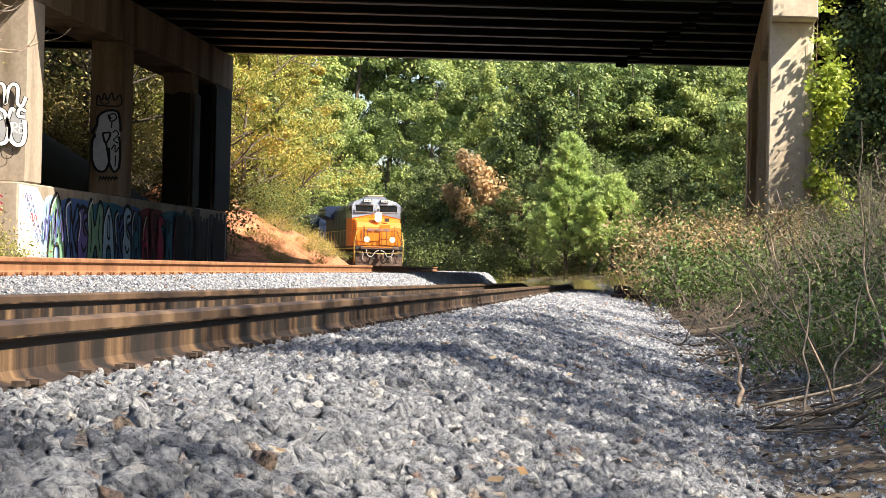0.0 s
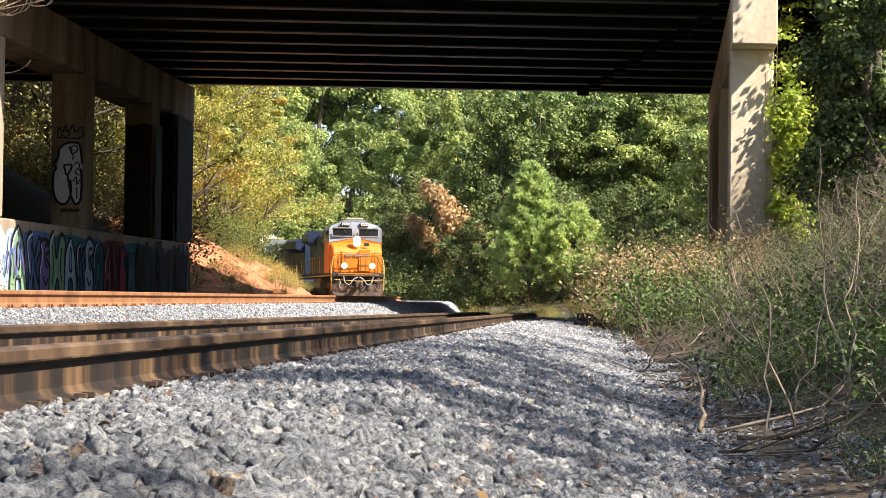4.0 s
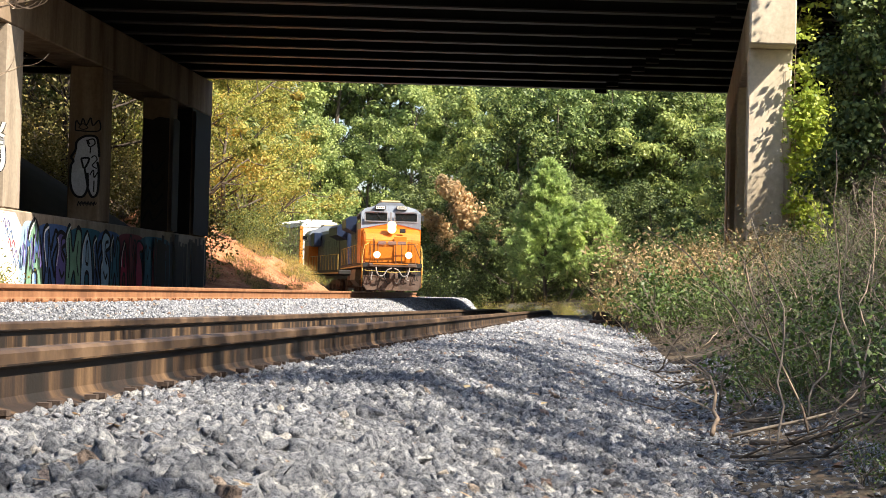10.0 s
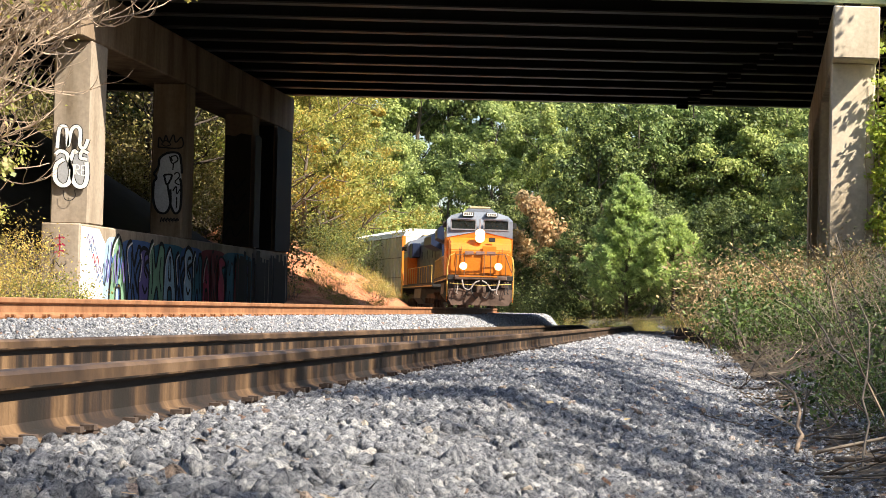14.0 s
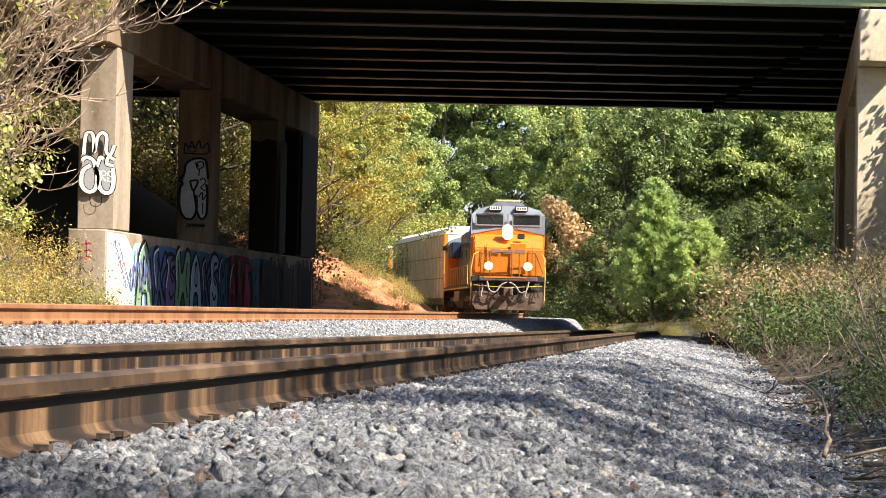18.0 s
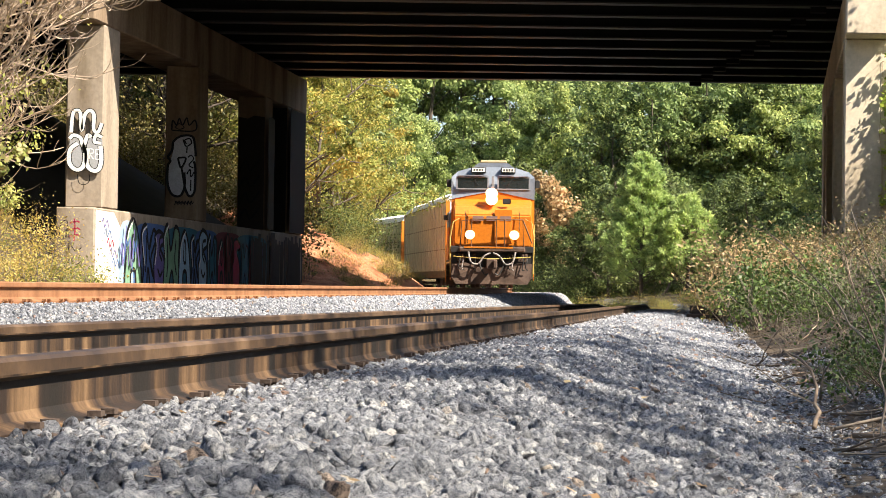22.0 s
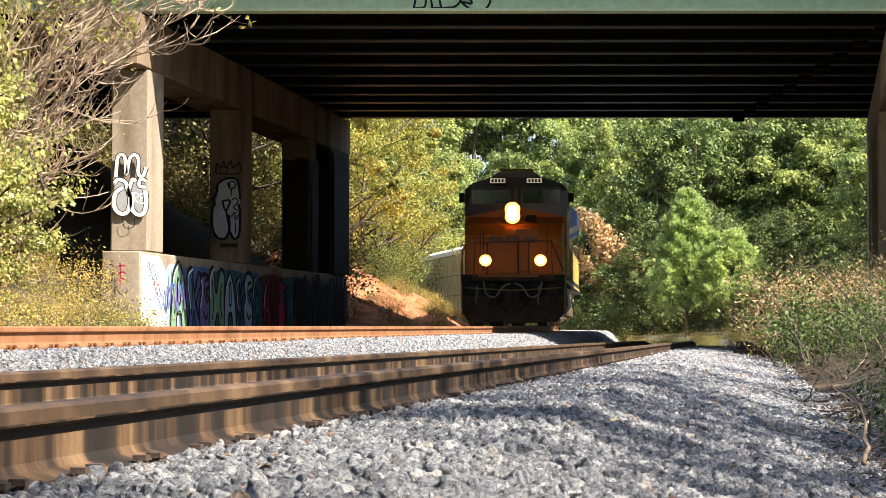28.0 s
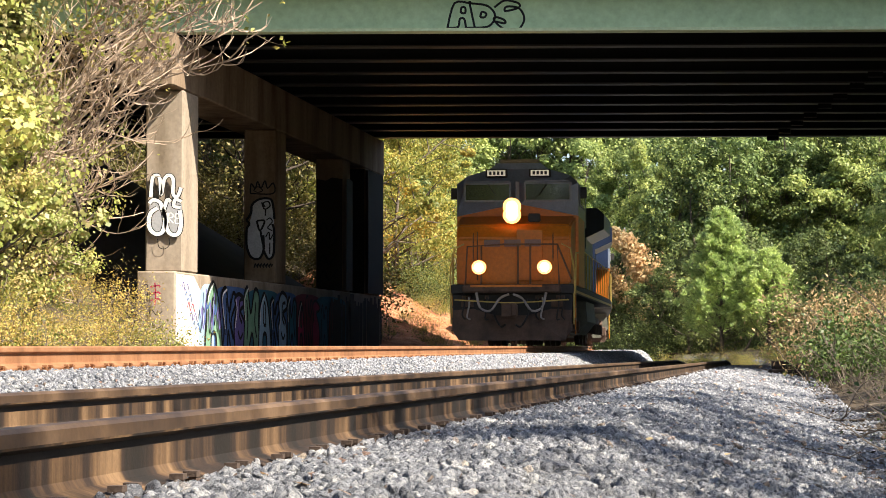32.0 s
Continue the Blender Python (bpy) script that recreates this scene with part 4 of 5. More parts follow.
        p = pts[k].lerp(pts[k + 1], f * 8 - k)
        a = i * 2.4 + rng.uniform(-0.5, 0.5)
        reach = spread * (1.05 - 0.65 * f) * rng.uniform(0.65, 1.15)
        branch(rng, V, F, tips, p, Vector((math.cos(a), math.sin(a), 0.25 + 0.5 * f)), reach, 0.02 + 0.05 * (1 - f), 1, 5, 0.15, (3, 5), 0.7)
    mesh_of("branching", V, F, bark or M["bark"], t, smooth=True, kind="stuff")
    tp = np.array([tuple(v) for v in tips])
    weight = r.uniform(0.1, 1.0, len(tp)) ** 2.4
    idx = r.choice(len(tp), leaves, p=weight / weight.sum())
    off = r.normal(size=(leaves, 3))
    off /= np.linalg.norm(off, axis=1)[:, None] + 1e-9
    out = off.copy()
    off *= (r.uniform(0.25, 1, (leaves, 1)) ** 0.5) * clump * np.array([1.25, 1.25, 0.75]) * r.uniform(0.5, 1.6, len(tp))[idx][:, None]
    V, F = leaf_quads(r, tp[idx] + off, size, 0.6, narrow, out)
    np_mesh("crown", V, F, leaf_mat, t)
    return t


def pine_proto(seed, h, spread, needles):
    rng, r = random.Random(seed), np.random.RandomState(seed)
    t = empty("pine_tree", label="young pine with bright green needles beside the track", category="pine tree")
    V, F = [], []
    pts = [Vector((rng.gauss(0, 0.04) * i, rng.gauss(0, 0.04) * i, -0.4 + h * i / 8)) for i in range(9)]
    twig_tube(V, F, pts, 0.14, 0.02, 7)
    mesh_of("trunk", V, F, M["bark"], t, smooth=True)
    V, F, at, dirs = [], [], [], []
    for i in range(130):
        f = (i / 130) ** 0.9
        z = h * (0.06 + 0.93 * f)
        a = i * 2.4 + rng.uniform(-0.3, 0.3)
        reach = spread * (1 - f) ** 0.85 * rng.uniform(0.6, 1.12) + 0.2
        d = Vector((math.cos(a), math.sin(a), rng.uniform(0.1, 0.45)))
        p = [Vector((0, 0, z))]
        for k in range(5):
            d = (d + Vector((0, 0, 0.10))).normalized()
            p.append(p[-1] + d * reach / 5)
        twig_tube(V, F, p, 0.03, 0.008, 4)
        for k in range(2, 6):
            for _ in range(k):
                at.append(p[k] + Vector((rng.gauss(0, 0.13), rng.gauss(0, 0.13), rng.gauss(0.1, 0.1))))
    mesh_of("branching", V, F, M["bark"], t, kind="stuff")
    at = np.array([tuple(v) for v in at])
    idx = r.randint(0, len(at), needles)
    radial = at * np.array([1, 1, 0])
    radial /= np.linalg.norm(radial, axis=1)[:, None] + 1e-6
    d = r.normal(size=(needles, 3)) * 0.6 + radial[idx] * 0.6 + np.array([0, 0, 0.55])
    d /= np.linalg.norm(d, axis=1)[:, None]
    side = np.cross(d, r.normal(size=(needles, 3)))
    side /= np.linalg.norm(side, axis=1)[:, None] + 1e-9
    c, ln = at[idx] + r.normal(size=(needles, 3)) * 0.03, r.uniform(0.2, 0.36, (needles, 1))
    V = np.stack([c - side * 0.02, c + d * ln * 0.5 - side * 0.028, c + d * ln, c + d * ln * 0.5 + side * 0.028], 1).reshape(-1, 3)
    F = np.arange(4 * needles).reshape(needles, 4)
    np_mesh("needles", V, F, M["pine"], t)
    return t


def shrub_proto(name, seed, h, w, stems, leaf_mat, leaves, size, label, category="shrub", wood=None, depth=2, narrow=0.5, clump=0.14, up=0.8, group="brush", thick=0.012):
    """A many-stemmed shrub or a stand of weeds at the origin."""
    rng, r = random.Random(seed), np.random.RandomState(seed)
    t = empty(name, label=label, category=category, group=group)
    V, F, tips = [], [], []
    for _ in range(stems):
        a, q = rng.uniform(0, 2 * math.pi), rng.random() ** 0.5
        p = Vector((math.cos(a) * q * w * 0.5, math.sin(a) * q * w * 0.5, -0.15))
        d = Vector((math.cos(a) * (1 - up), math.sin(a) * (1 - up), up))
        branch(rng, V, F, tips, p, d + Vector((rng.gauss(0, 0.2), rng.gauss(0, 0.2), 0)), h * rng.uniform(0.5, 0.85), thick, depth, 4, 0.05, (2, 4), 0.6)
    mesh_of("stalk_tangle", V, F, wood or M["twig_grey"], t, kind="stuff")
    if leaves:
        tp = np.array([tuple(v) for v in tips])
        idx = r.randint(0, len(tp), leaves)
        V, F = leaf_quads(r, tp[idx] + r.normal(size=(leaves, 3)) * clump * h, size, 0.7, narrow)
        np_mesh("leaves", V, F, leaf_mat, t)
    return t


def put(proto, x, y, s=1.0, turn=0.0, sink=0.0, z=None, tilt=0.0):
    m = pose(x, y, (ground(x, y) if z is None else z) - sink, tilt, 0, turn) @ Matrix.Scale(s, 4)
    if "placed" not in proto:
        proto["placed"] = 1
        proto.matrix_world = m
        return proto
    c = copy_thing(proto, m)
    c.matrix_basis = m
    return c


rng = random.Random(4)
OAK = [tree_proto("oak", 31, 15, 5.2, M["green"], 17000, 0.27, "tall broadleaved tree with glossy green leaves", low=0.04),
       tree_proto("oak", 32, 17, 5.0, M["teal_leaf"], 17000, 0.28, "tall broadleaved tree with glossy green leaves", low=0.03),
       tree_proto("oak", 33, 13, 4.6, M["deep"], 15000, 0.25, "broadleaved tree with leaves coloured dark as in half shade", low=0.02)]
GOLD = [tree_proto("gold", 34, 13, 4.8, M["yellowing"], 17000, 0.17, "tree turning yellow on the clay bank", low=0.04),
        tree_proto("gold", 35, 10, 4.2, M["yellow_green"], 18000, 0.16, "leafy yellow-green tree on the clay bank", low=0.02)]
RUST = tree_proto("rust", 36, 9.0, 2.0, M["rusty_leaf"], 4200, 0.30, "leaning tree with dry brown leaves high on its trunk", low=0.45, clump=0.5, lean=-1.1)

POLE = [tree_proto("pole", 39, 11, 2.4, M["olive"], 2400, 0.17, "thin dark-trunked tree with sparse olive-brown leaves", low=0.12, clump=0.5, bark=M["bark_dark"]),
        tree_proto("pole", 40, 12, 2.2, M["olive"], 2000, 0.17, "thin dark-trunked tree with sparse olive-brown leaves", low=0.15, clump=0.5, bark=M["bark_dark"], lean=0.3)]


def woods():
    # beyond the bridge, right of the tracks, leaving the young pines open to view
    for i in range(40):
        y = 84 + 3.6 * (i % 20) + rng.uniform(-1.5, 1.5)
        x = max(x_t1(y) + 9, 0.190 * y + 5.5) + 6.0 * (i // 20) + rng.uniform(-0.8, 2.0)
        put(OAK[2 if i % 3 == 0 else i % 2], x, y, rng.uniform(0.58, 0.8), rng.uniform(0, 360), 0.2)
    for i in range(26):
        x = 11 + 1.35 * i + rng.uniform(-0.8, 0.8)
        y = 158 + rng.uniform(-5, 5)
        if x > x_t1(y) + 4:
            put(OAK[2 if i % 3 == 0 else i % 2], x, y, rng.uniform(0.85, 1.15), rng.uniform(0, 360), 0.2)
    # behind, closing the curve
    for i in range(40):
        x = -34 + 2.3 * i + rng.uniform(-1, 1)
        y = 190 + rng.uniform(-7, 9) + 0.1 * x
        if abs(x - x_t2(y)) < 5 or abs(x - x_t1(y)) < 4:
            y += 26
        put(OAK[rng.randrange(2)], x, y, rng.uniform(1.1, 1.4), rng.uniform(0, 360), 0.3)
    for i in range(34):
        x = -50 + 3.4 * i + rng.uniform(-1, 1)
        put(OAK[1], x, 236 + rng.uniform(-6, 9), rng.uniform(1.7, 2.1), rng.uniform(0, 360), 0.3)
    # the clay bank past the bridge
    for i in range(22):
        y = 79 + 4.6 * i + rng.uniform(-1, 1)
        x = x_t2(y) - 6.8 - (1.2 if y < 95 else 2.0 if y > 104 else 0.6) + rng.uniform(-1.2, 0.4)
        put(GOLD[0 if i % 5 == 1 else 1], x, y, rng.uniform(0.75, 1.05), rng.uniform(0, 360), 0.2)
        put(OAK[2] if y < 98 else GOLD[1 if i % 3 == 0 else 0], x - 4.5 + rng.uniform(-1, 1), y + 2, rng.uniform(0.95, 1.3), rng.uniform(0, 360), 0.2)
    # unseen woods behind and beside the eye, added to hold back skylight
    for i in range(22):
        put(OAK[i % 3], -46 + 4.4 * i + rng.uniform(-1, 1), -48 - 8 * (i % 2) + rng.uniform(-2, 2), rng.uniform(1.1, 1.4), rng.uniform(0, 360), 0.3)
    for i in range(12):
        put(OAK[i % 3], -21 - 4 * (i % 2) + rng.uniform(-1, 1), -40 + 6.6 * i + rng.uniform(-1, 1), rng.uniform(0.8, 1.0), rng.uniform(0, 360), 0.3)
        put(OAK[i % 3], 26 + 5 * (i % 2) + rng.uniform(-1, 1), -40 + 6.2 * i + rng.uniform(-1, 1), rng.uniform(0.7, 0.95), rng.uniform(0, 360), 0.3)
    # seen between the columns: thin brown woods on a leaf-strewn bank
    for i in range(34):
        y = 74 + 2.4 * (i % 9) + rng.uniform(-1, 1)
        put(POLE[i % 2], -0.165 * y + 1.2 + 0.62 * (i % 17) - 2.0 + rng.uniform(-0.5, 0.5), y, rng.uniform(0.75, 1.1), rng.uniform(0, 360), 0.2)


woods()
# trees darkened by colour so that shade seems to lie behind the pines
DARK = tree_proto("dark", 38, 11, 4.2, M["under"], 11000, 0.24, "tree behind the pines with leaves coloured dark for shade", low=0.02)
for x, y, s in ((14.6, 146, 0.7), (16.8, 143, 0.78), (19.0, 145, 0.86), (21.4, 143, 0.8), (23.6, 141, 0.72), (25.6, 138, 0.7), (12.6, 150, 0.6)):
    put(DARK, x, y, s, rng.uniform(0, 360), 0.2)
put(pine_proto(41, 8.9, 3.7, 60000), 17.4, 130, 1.0, 20)
put(pine_proto(42, 5.9, 3.0, 34000), 19.9, 127.5, 1.0, 20)
put(RUST, 17.6, 148, 1.05, 0)
put(RUST, 15.2, 152, 0.85, 30)
put(RUST, 19.6, 137, 0.62, 200)

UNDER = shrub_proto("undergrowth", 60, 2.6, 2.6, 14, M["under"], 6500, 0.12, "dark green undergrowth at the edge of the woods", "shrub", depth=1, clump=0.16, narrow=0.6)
BROWN = shrub_proto("undergrowth", 62, 2.4, 2.4, 12, M["olive"], 2400, 0.13, "olive-brown undergrowth on a bank of fallen leaves", "shrub", depth=1, clump=0.16, narrow=0.6)
for i in range(26):
    y = 73 + 1.5 * (i % 5)
    put(BROWN, -0.15 * y + 0.42 * i - 2.2, y, rng.uniform(0.6, 1.1), rng.uniform(0, 360))
UNDER2 = shrub_proto("undergrowth", 61, 2.2, 2.6, 14, M["yellow_green"], 4200, 0.14, "yellow-green undergrowth at the edge of the woods", "shrub", depth=1, clump=0.16, narrow=0.6)
for i in range(30):
    y = 78 + 82 * (i + rng.random()) / 30
    if 119 < y < 143:
        continue
    put(UNDER, max(x_t1(y) + 5.5, 0.185 * y + 1.5 if y < 122 else 0) + rng.uniform(0, 2.5), y, rng.uniform(0.8, 1.3), rng.uniform(0, 360))
for i in range(26):
    x = -8 + 1.7 * i
    y = 153 + rng.uniform(-3, 6)
    if min(abs(x - x_t2(y)), abs(x - x_t1(y))) > 3.5:
        put(UNDER, x, y, rng.uniform(0.9, 1.5), rng.uniform(0, 360))
for i in range(26):
    y = 84 + 80 * (i + rng.random()) / 26
    put(UNDER2 if i % 3 else UNDER, x_t2(y) - 5.6 - (3.0 if y > 100 else 0) - rng.uniform(0, 1.6), y, rng.uniform(0.6, 0.9), rng.uniform(0, 360))

for i in range(14):
    put(DARK, 9.5 + 0.75 * i + rng.uniform(-0.3, 0.3), 166 + 5 * (i % 3) + rng.uniform(-1, 1), rng.uniform(0.75, 1.05), rng.uniform(0, 360), 0.2)
put(UNDER, 13.5, 146, 1.3, 0)
put(UNDER, 15.5, 145, 1.2, 50)

# trees on the right bank beside the eye, whose crowns shade the near ballast
SHADE = tree_proto("shade", 37, 12, 4.6, M["green"], 3200, 0.17, "broadleaved tree leaning over the cutting", low=0.35, clump=0.42)
for x, y, s in ((9.5, -3.5, 0.9), (11.5, 1.2, 0.95), (9.2, 4.6, 0.72), (10.2, 10.2, 0.75), (10.5, 6.5, 0.9), (13.5, 10.5, 1.1), (13.5, 15.5, 0.95), (16.5, 4, 1.1), (15.0, 21.5, 0.8)):
    put(SHADE, x, y, s, rng.uniform(0, 360), 0.2)

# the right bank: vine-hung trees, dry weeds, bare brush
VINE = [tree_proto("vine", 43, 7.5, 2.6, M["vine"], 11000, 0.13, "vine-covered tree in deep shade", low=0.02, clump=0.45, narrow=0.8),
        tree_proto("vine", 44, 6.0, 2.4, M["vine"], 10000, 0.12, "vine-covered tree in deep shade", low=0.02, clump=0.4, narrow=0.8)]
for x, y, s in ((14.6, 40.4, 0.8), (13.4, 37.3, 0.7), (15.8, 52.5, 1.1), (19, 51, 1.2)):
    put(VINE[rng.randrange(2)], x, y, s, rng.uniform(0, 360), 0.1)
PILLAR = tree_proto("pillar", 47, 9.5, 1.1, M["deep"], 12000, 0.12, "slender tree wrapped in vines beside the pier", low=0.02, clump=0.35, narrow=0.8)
for x, y, s in ((12.4, 43.2, 1.0), (12.9, 42.5, 0.95), (13.2, 43.6, 1.1)):
    put(PILLAR, x, y, s, rng.uniform(0, 360), 0.1)
THIN = tree_proto("thin", 48, 11, 2.2, M["green"], 900, 0.16, "thin tree on the bank beside the bridge", low=0.4, clump=0.5)
for x, y, s in ((16.6, 43.9, 0.6),):
    put(THIN, x, y, s, rng.uniform(0, 360), 0.1)


def pier_vine():
    """A climber on the outer corner of the right pier."""
    rg, r = random.Random(91), np.random.RandomState(91)
    t = empty("climbing_vine", label="sunlit yellow-green vine climbing the corner of the pier", category="vine")
    tips = []
    for k in range(9):
        V, F = [], []
        top = rg.uniform(3.5, 6.6)
        x0, y0 = (11.99, 47.16 + 0.1 * k) if k % 3 else (11.97 - 0.05 * k, 47.15)
        pts = [Vector((x0 + 0.03 + rg.uniform(0, 0.12), y0 - 0.03 - rg.uniform(0, 0.08), 1.0 + top * f)) for f in [i / 9 for i in range(10)]]
        twig_tube(V, F, pts, 0.02, 0.006, 4)
        for p in pts[2:]:
            for _ in range(3):
                branch(rg, V, F, tips, p, Vector((rg.gauss(0.3, 0.5), rg.gauss(-0.4, 0.4), rg.gauss(0, 0.5))), rg.uniform(0.12, 0.4), 0.005, 0, 3)
        mesh_of("stem", V, F, M["twig"], t)
    tp = np.array([tuple(v) for v in tips])
    tp = tp[(tp[:, 1] < 47.15) | (tp[:, 0] > 11.98)]
    w = r.uniform(0.05, 1, len(tp)) ** 2
    V, F = leaf_quads(r, tp[r.choice(len(tp), 4200, p=w / w.sum())] + np.abs(r.normal(size=(4200, 3))) * np.array([0.32, -0.16, 0.14]), 0.14, 0.6, 0.8)
    np_mesh("leaves", V, F, M["vine_bright"], t)


pier_vine()
WEED = [shrub_proto("weeds", 51, 1.7, 1.6, 30, M["straw"], 1900, 0.10, "stand of dry brown weeds gone to seed", "weeds", depth=1, narrow=0.4, clump=0.10),
        shrub_proto("weeds", 52, 1.4, 1.5, 28, M["straw"], 1700, 0.10, "stand of dry brown weeds gone to seed", "weeds", depth=1, narrow=0.4, clump=0.12)]
for i in range(40):
    y = 36 + 11 * rng.random()
    f = rng.random() ** 1.4
    put(WEED[i % 2], x_t1(y) + 3.4 + 3.0 * f, y, rng.uniform(0.85, 1.15) - 0.45 * f, rng.uniform(0, 360))
for i in range(10):
    y = 46 + 26 * rng.random()
    put(WEED[i % 2], x_t1(y) + 3.6 + 1.5 * rng.random(), y, rng.uniform(0.6, 0.9), rng.uniform(0, 360))
GREEN = [shrub_proto("green_shrub", 53, 1.1, 1.2, 16, M["shade_leaf"], 1300, 0.08, "low dark green shrub at the foot of the bank", "shrub", depth=1, narrow=0.55, clump=0.16),
         shrub_proto("green_shrub", 54, 0.7, 1.1, 14, M["shade_leaf"], 1300, 0.05, "low green ground cover in shade", "shrub", depth=1, narrow=0.6, clump=0.2)]
put(GREEN[0], x_t1(33) + 4.1, 33, 1.15, 0)
put(GREEN[0], x_t1(31) + 4.4, 31, 0.9, 60)
for i in range(3):
    y = 34 + 3 * rng.random()
    put(GREEN[0], x_t1(y) + 3.6 + 0.5 * rng.random(), y, rng.uniform(0.9, 1.2), rng.uniform(0, 360))
for i in range(36):
    y = 13 + 22 * rng.random()
    put(GREEN[0], x_t1(y) + 3.9 + 5.0 * rng.random(), y, rng.uniform(0.35, 0.6), rng.uniform(0, 360))
for i in range(18):
    y = 6 + 12 * rng.random()
    put(GREEN[1], x_t1(y) + 3.6 + 4.5 * rng.random(), y, rng.uniform(0.5, 1.0), rng.uniform(0, 360))
BRUSH = [shrub_proto("bare_brush", 55, 1.8, 1.5, 11, M["under"], 260, 0.07, "tangle of bare grey-brown brush with few leaves", "brush", depth=2, clump=0.10, wood=M["twig_grey"], up=0.6, thick=0.020),
         shrub_proto("bare_brush", 56, 1.5, 1.6, 8, M["under"], 300, 0.06, "tangle of bare grey-brown brush with few leaves", "brush", depth=2, clump=0.10, wood=M["twig_brown"], up=0.45, thick=0.018)]
for i in range(56):
    y = 19 + 19 * rng.random()
    put(BRUSH[i % 2], x_t1(y) + 4.6 + 3.6 * rng.random(), y, rng.uniform(0.4, 0.7), rng.uniform(0, 360))
for i in range(60):
    y = 9 + 17 * rng.random() ** 1.1
    f = rng.random()
    put(BRUSH[i % 2], x_t1(y) + 3.6 + 4.4 * f, y, rng.uniform(0.16, 0.30) + 0.45 * f, rng.uniform(0, 360))
for i in range(48):
    y = 7.5 + 9 * rng.random()
    put(GREEN[1], x_t1(y) + 3.6 + 1.5 * rng.random(), y, rng.uniform(0.22, 0.42), rng.uniform(0, 360))
# the left side before the bridge: trees hung with creepers, bare twigs, yellow weeds
LEFT = [tree_proto("creeper", 45, 8.5, 2.3, M["sunny"], 13000, 0.13, "creeper-covered tree in full sun beside the pier", low=0.02, clump=0.42, narrow=0.8),
        tree_proto("creeper", 46, 7.5, 2.2, M["creeper"], 13000, 0.12, "creeper-covered tree in full sun beside the pier", low=0.02, clump=0.38, narrow=0.8)]
for x, y, s in ((-9.9, 43.2, 1.15), (-9.2, 41.0, 1.05), (-10.9, 44.5, 1.3), (-10.2, 37.5, 0.85), (-10.0, 39.5, 1.2), (-12.5, 42.5, 1.35), (-12, 45.5, 1.3), (-10.6, 46.0, 1.1), (-9.3, 36.5, 0.9), (-8.3, 40.6, 0.55), (-8.7, 39.4, 0.62), (-8.9, 42.4, 0.7)):
    put(LEFT[rng.randrange(2)], x, y, s, rng.uniform(0, 360), 0.1)
YELLOW = [shrub_proto("yellow_weeds", 57, 1.1, 1.3, 22, M["straw_gold"], 1700, 0.06, "sunlit yellow weeds on a grassy bank", "weeds", depth=1, clump=0.14),
          shrub_proto("yellow_weeds", 58, 0.8, 1.4, 20, M["yellow_green"], 1500, 0.06, "sunlit yellow weeds on a grassy bank", "weeds", depth=1, clump=0.14)]
for i in range(40):
    y = 33 + 13 * rng.random()
    x = x_t2(y) - 5.6 - 4.0 * rng.random()
    put(YELLOW[i % 2], x, y, rng.uniform(0.6, 1.1), rng.uniform(0, 360))
for i in range(90):
    y = 70 + 50 * rng.random()
    x = x_t2(y) - 3.6 - 4.0 * rng.random()
    put(YELLOW[i % 2], x, y, rng.uniform(0.2, 0.65), rng.uniform(0, 360))
for i in range(46):
    y = 75 + 32 * rng.random()
    x = x_t1(y) - 2.2 + 7.0 * rng.random()
    put(YELLOW[0 if i % 3 == 0 else 1], x, y, rng.uniform(0.55, 1.0), rng.uniform(0, 360))
def bare_sapling(root, targets, seed, rad, leaves=70, leaf="straw_gold", size=0.10):
    """A leafless sapling whose limbs arch towards the targets and break into fine twigs."""
    rg, r = random.Random(seed), np.random.RandomState(seed)
    t = empty("bare_sapling", label="pale leafless sapling with tangled twigs before the pier", category="sapling", group="saplings")
    R = Vector((root[0], root[1], ground(root[0], root[1]) - 0.1))
    tips = []
    for x, y, z in targets:
        V, F = [], []
        T = Vector((x, y, EYE + z))
        mid = R.lerp(T, 0.5) + Vector((-0.4, 0, 0.25 * (T - R).length))
        pts = [(1 - f) ** 2 * R + 2 * f * (1 - f) * mid + f * f * T + Vector((rg.gauss(0, 0.05), rg.gauss(0, 0.08), rg.gauss(0, 0.05))) for f in [k / 9 for k in range(10)]]
        twig_tube(V, F, pts, rad * 1.2, rad * 0.4, 5)
        for k in range(3, 10):
            for _ in range(3):
                d = (pts[k] - pts[k - 1]).normalized() * 0.7 + Vector((rg.gauss(0.25, 0.5), rg.gauss(0, 0.5), rg.gauss(-0.05, 0.5)))
                branch(rg, V, F, tips, pts[k], d, rg.uniform(0.6, 1.3), rad * 0.75, 1, 4, 0.3, (2, 4), 0.8)
        mesh_of("limb", V, F, M["twig"], t)
    tp = np.array([tuple(v) for v in tips])
    V, F = leaf_quads(r, tp[r.randint(0, len(tp), leaves)] + r.normal(size=(leaves, 3)) * 0.1, size, 0.7, 0.6)
    np_mesh("leaves", V, F, M[leaf], t)


bare_sapling((-9.3, 43.2), ((-4.3, 43.0, 6.5), (-4.7, 43.6, 5.9), (-5.2, 42.6, 7.3), (-5.6, 43.4, 6.4), (-6.2, 43.0, 7.7), (-7.0, 42.8, 6.9)), 71, 0.032)
bare_sapling((-8.8, 42.2), ((-6.0, 42.0, 5.2), (-6.4, 42.6, 4.2), (-6.7, 42.2, 3.3), (-7.2, 41.8, 5.0), (-7.4, 42.4, 2.6), (-6.8, 42, 6.2)), 72, 0.026)
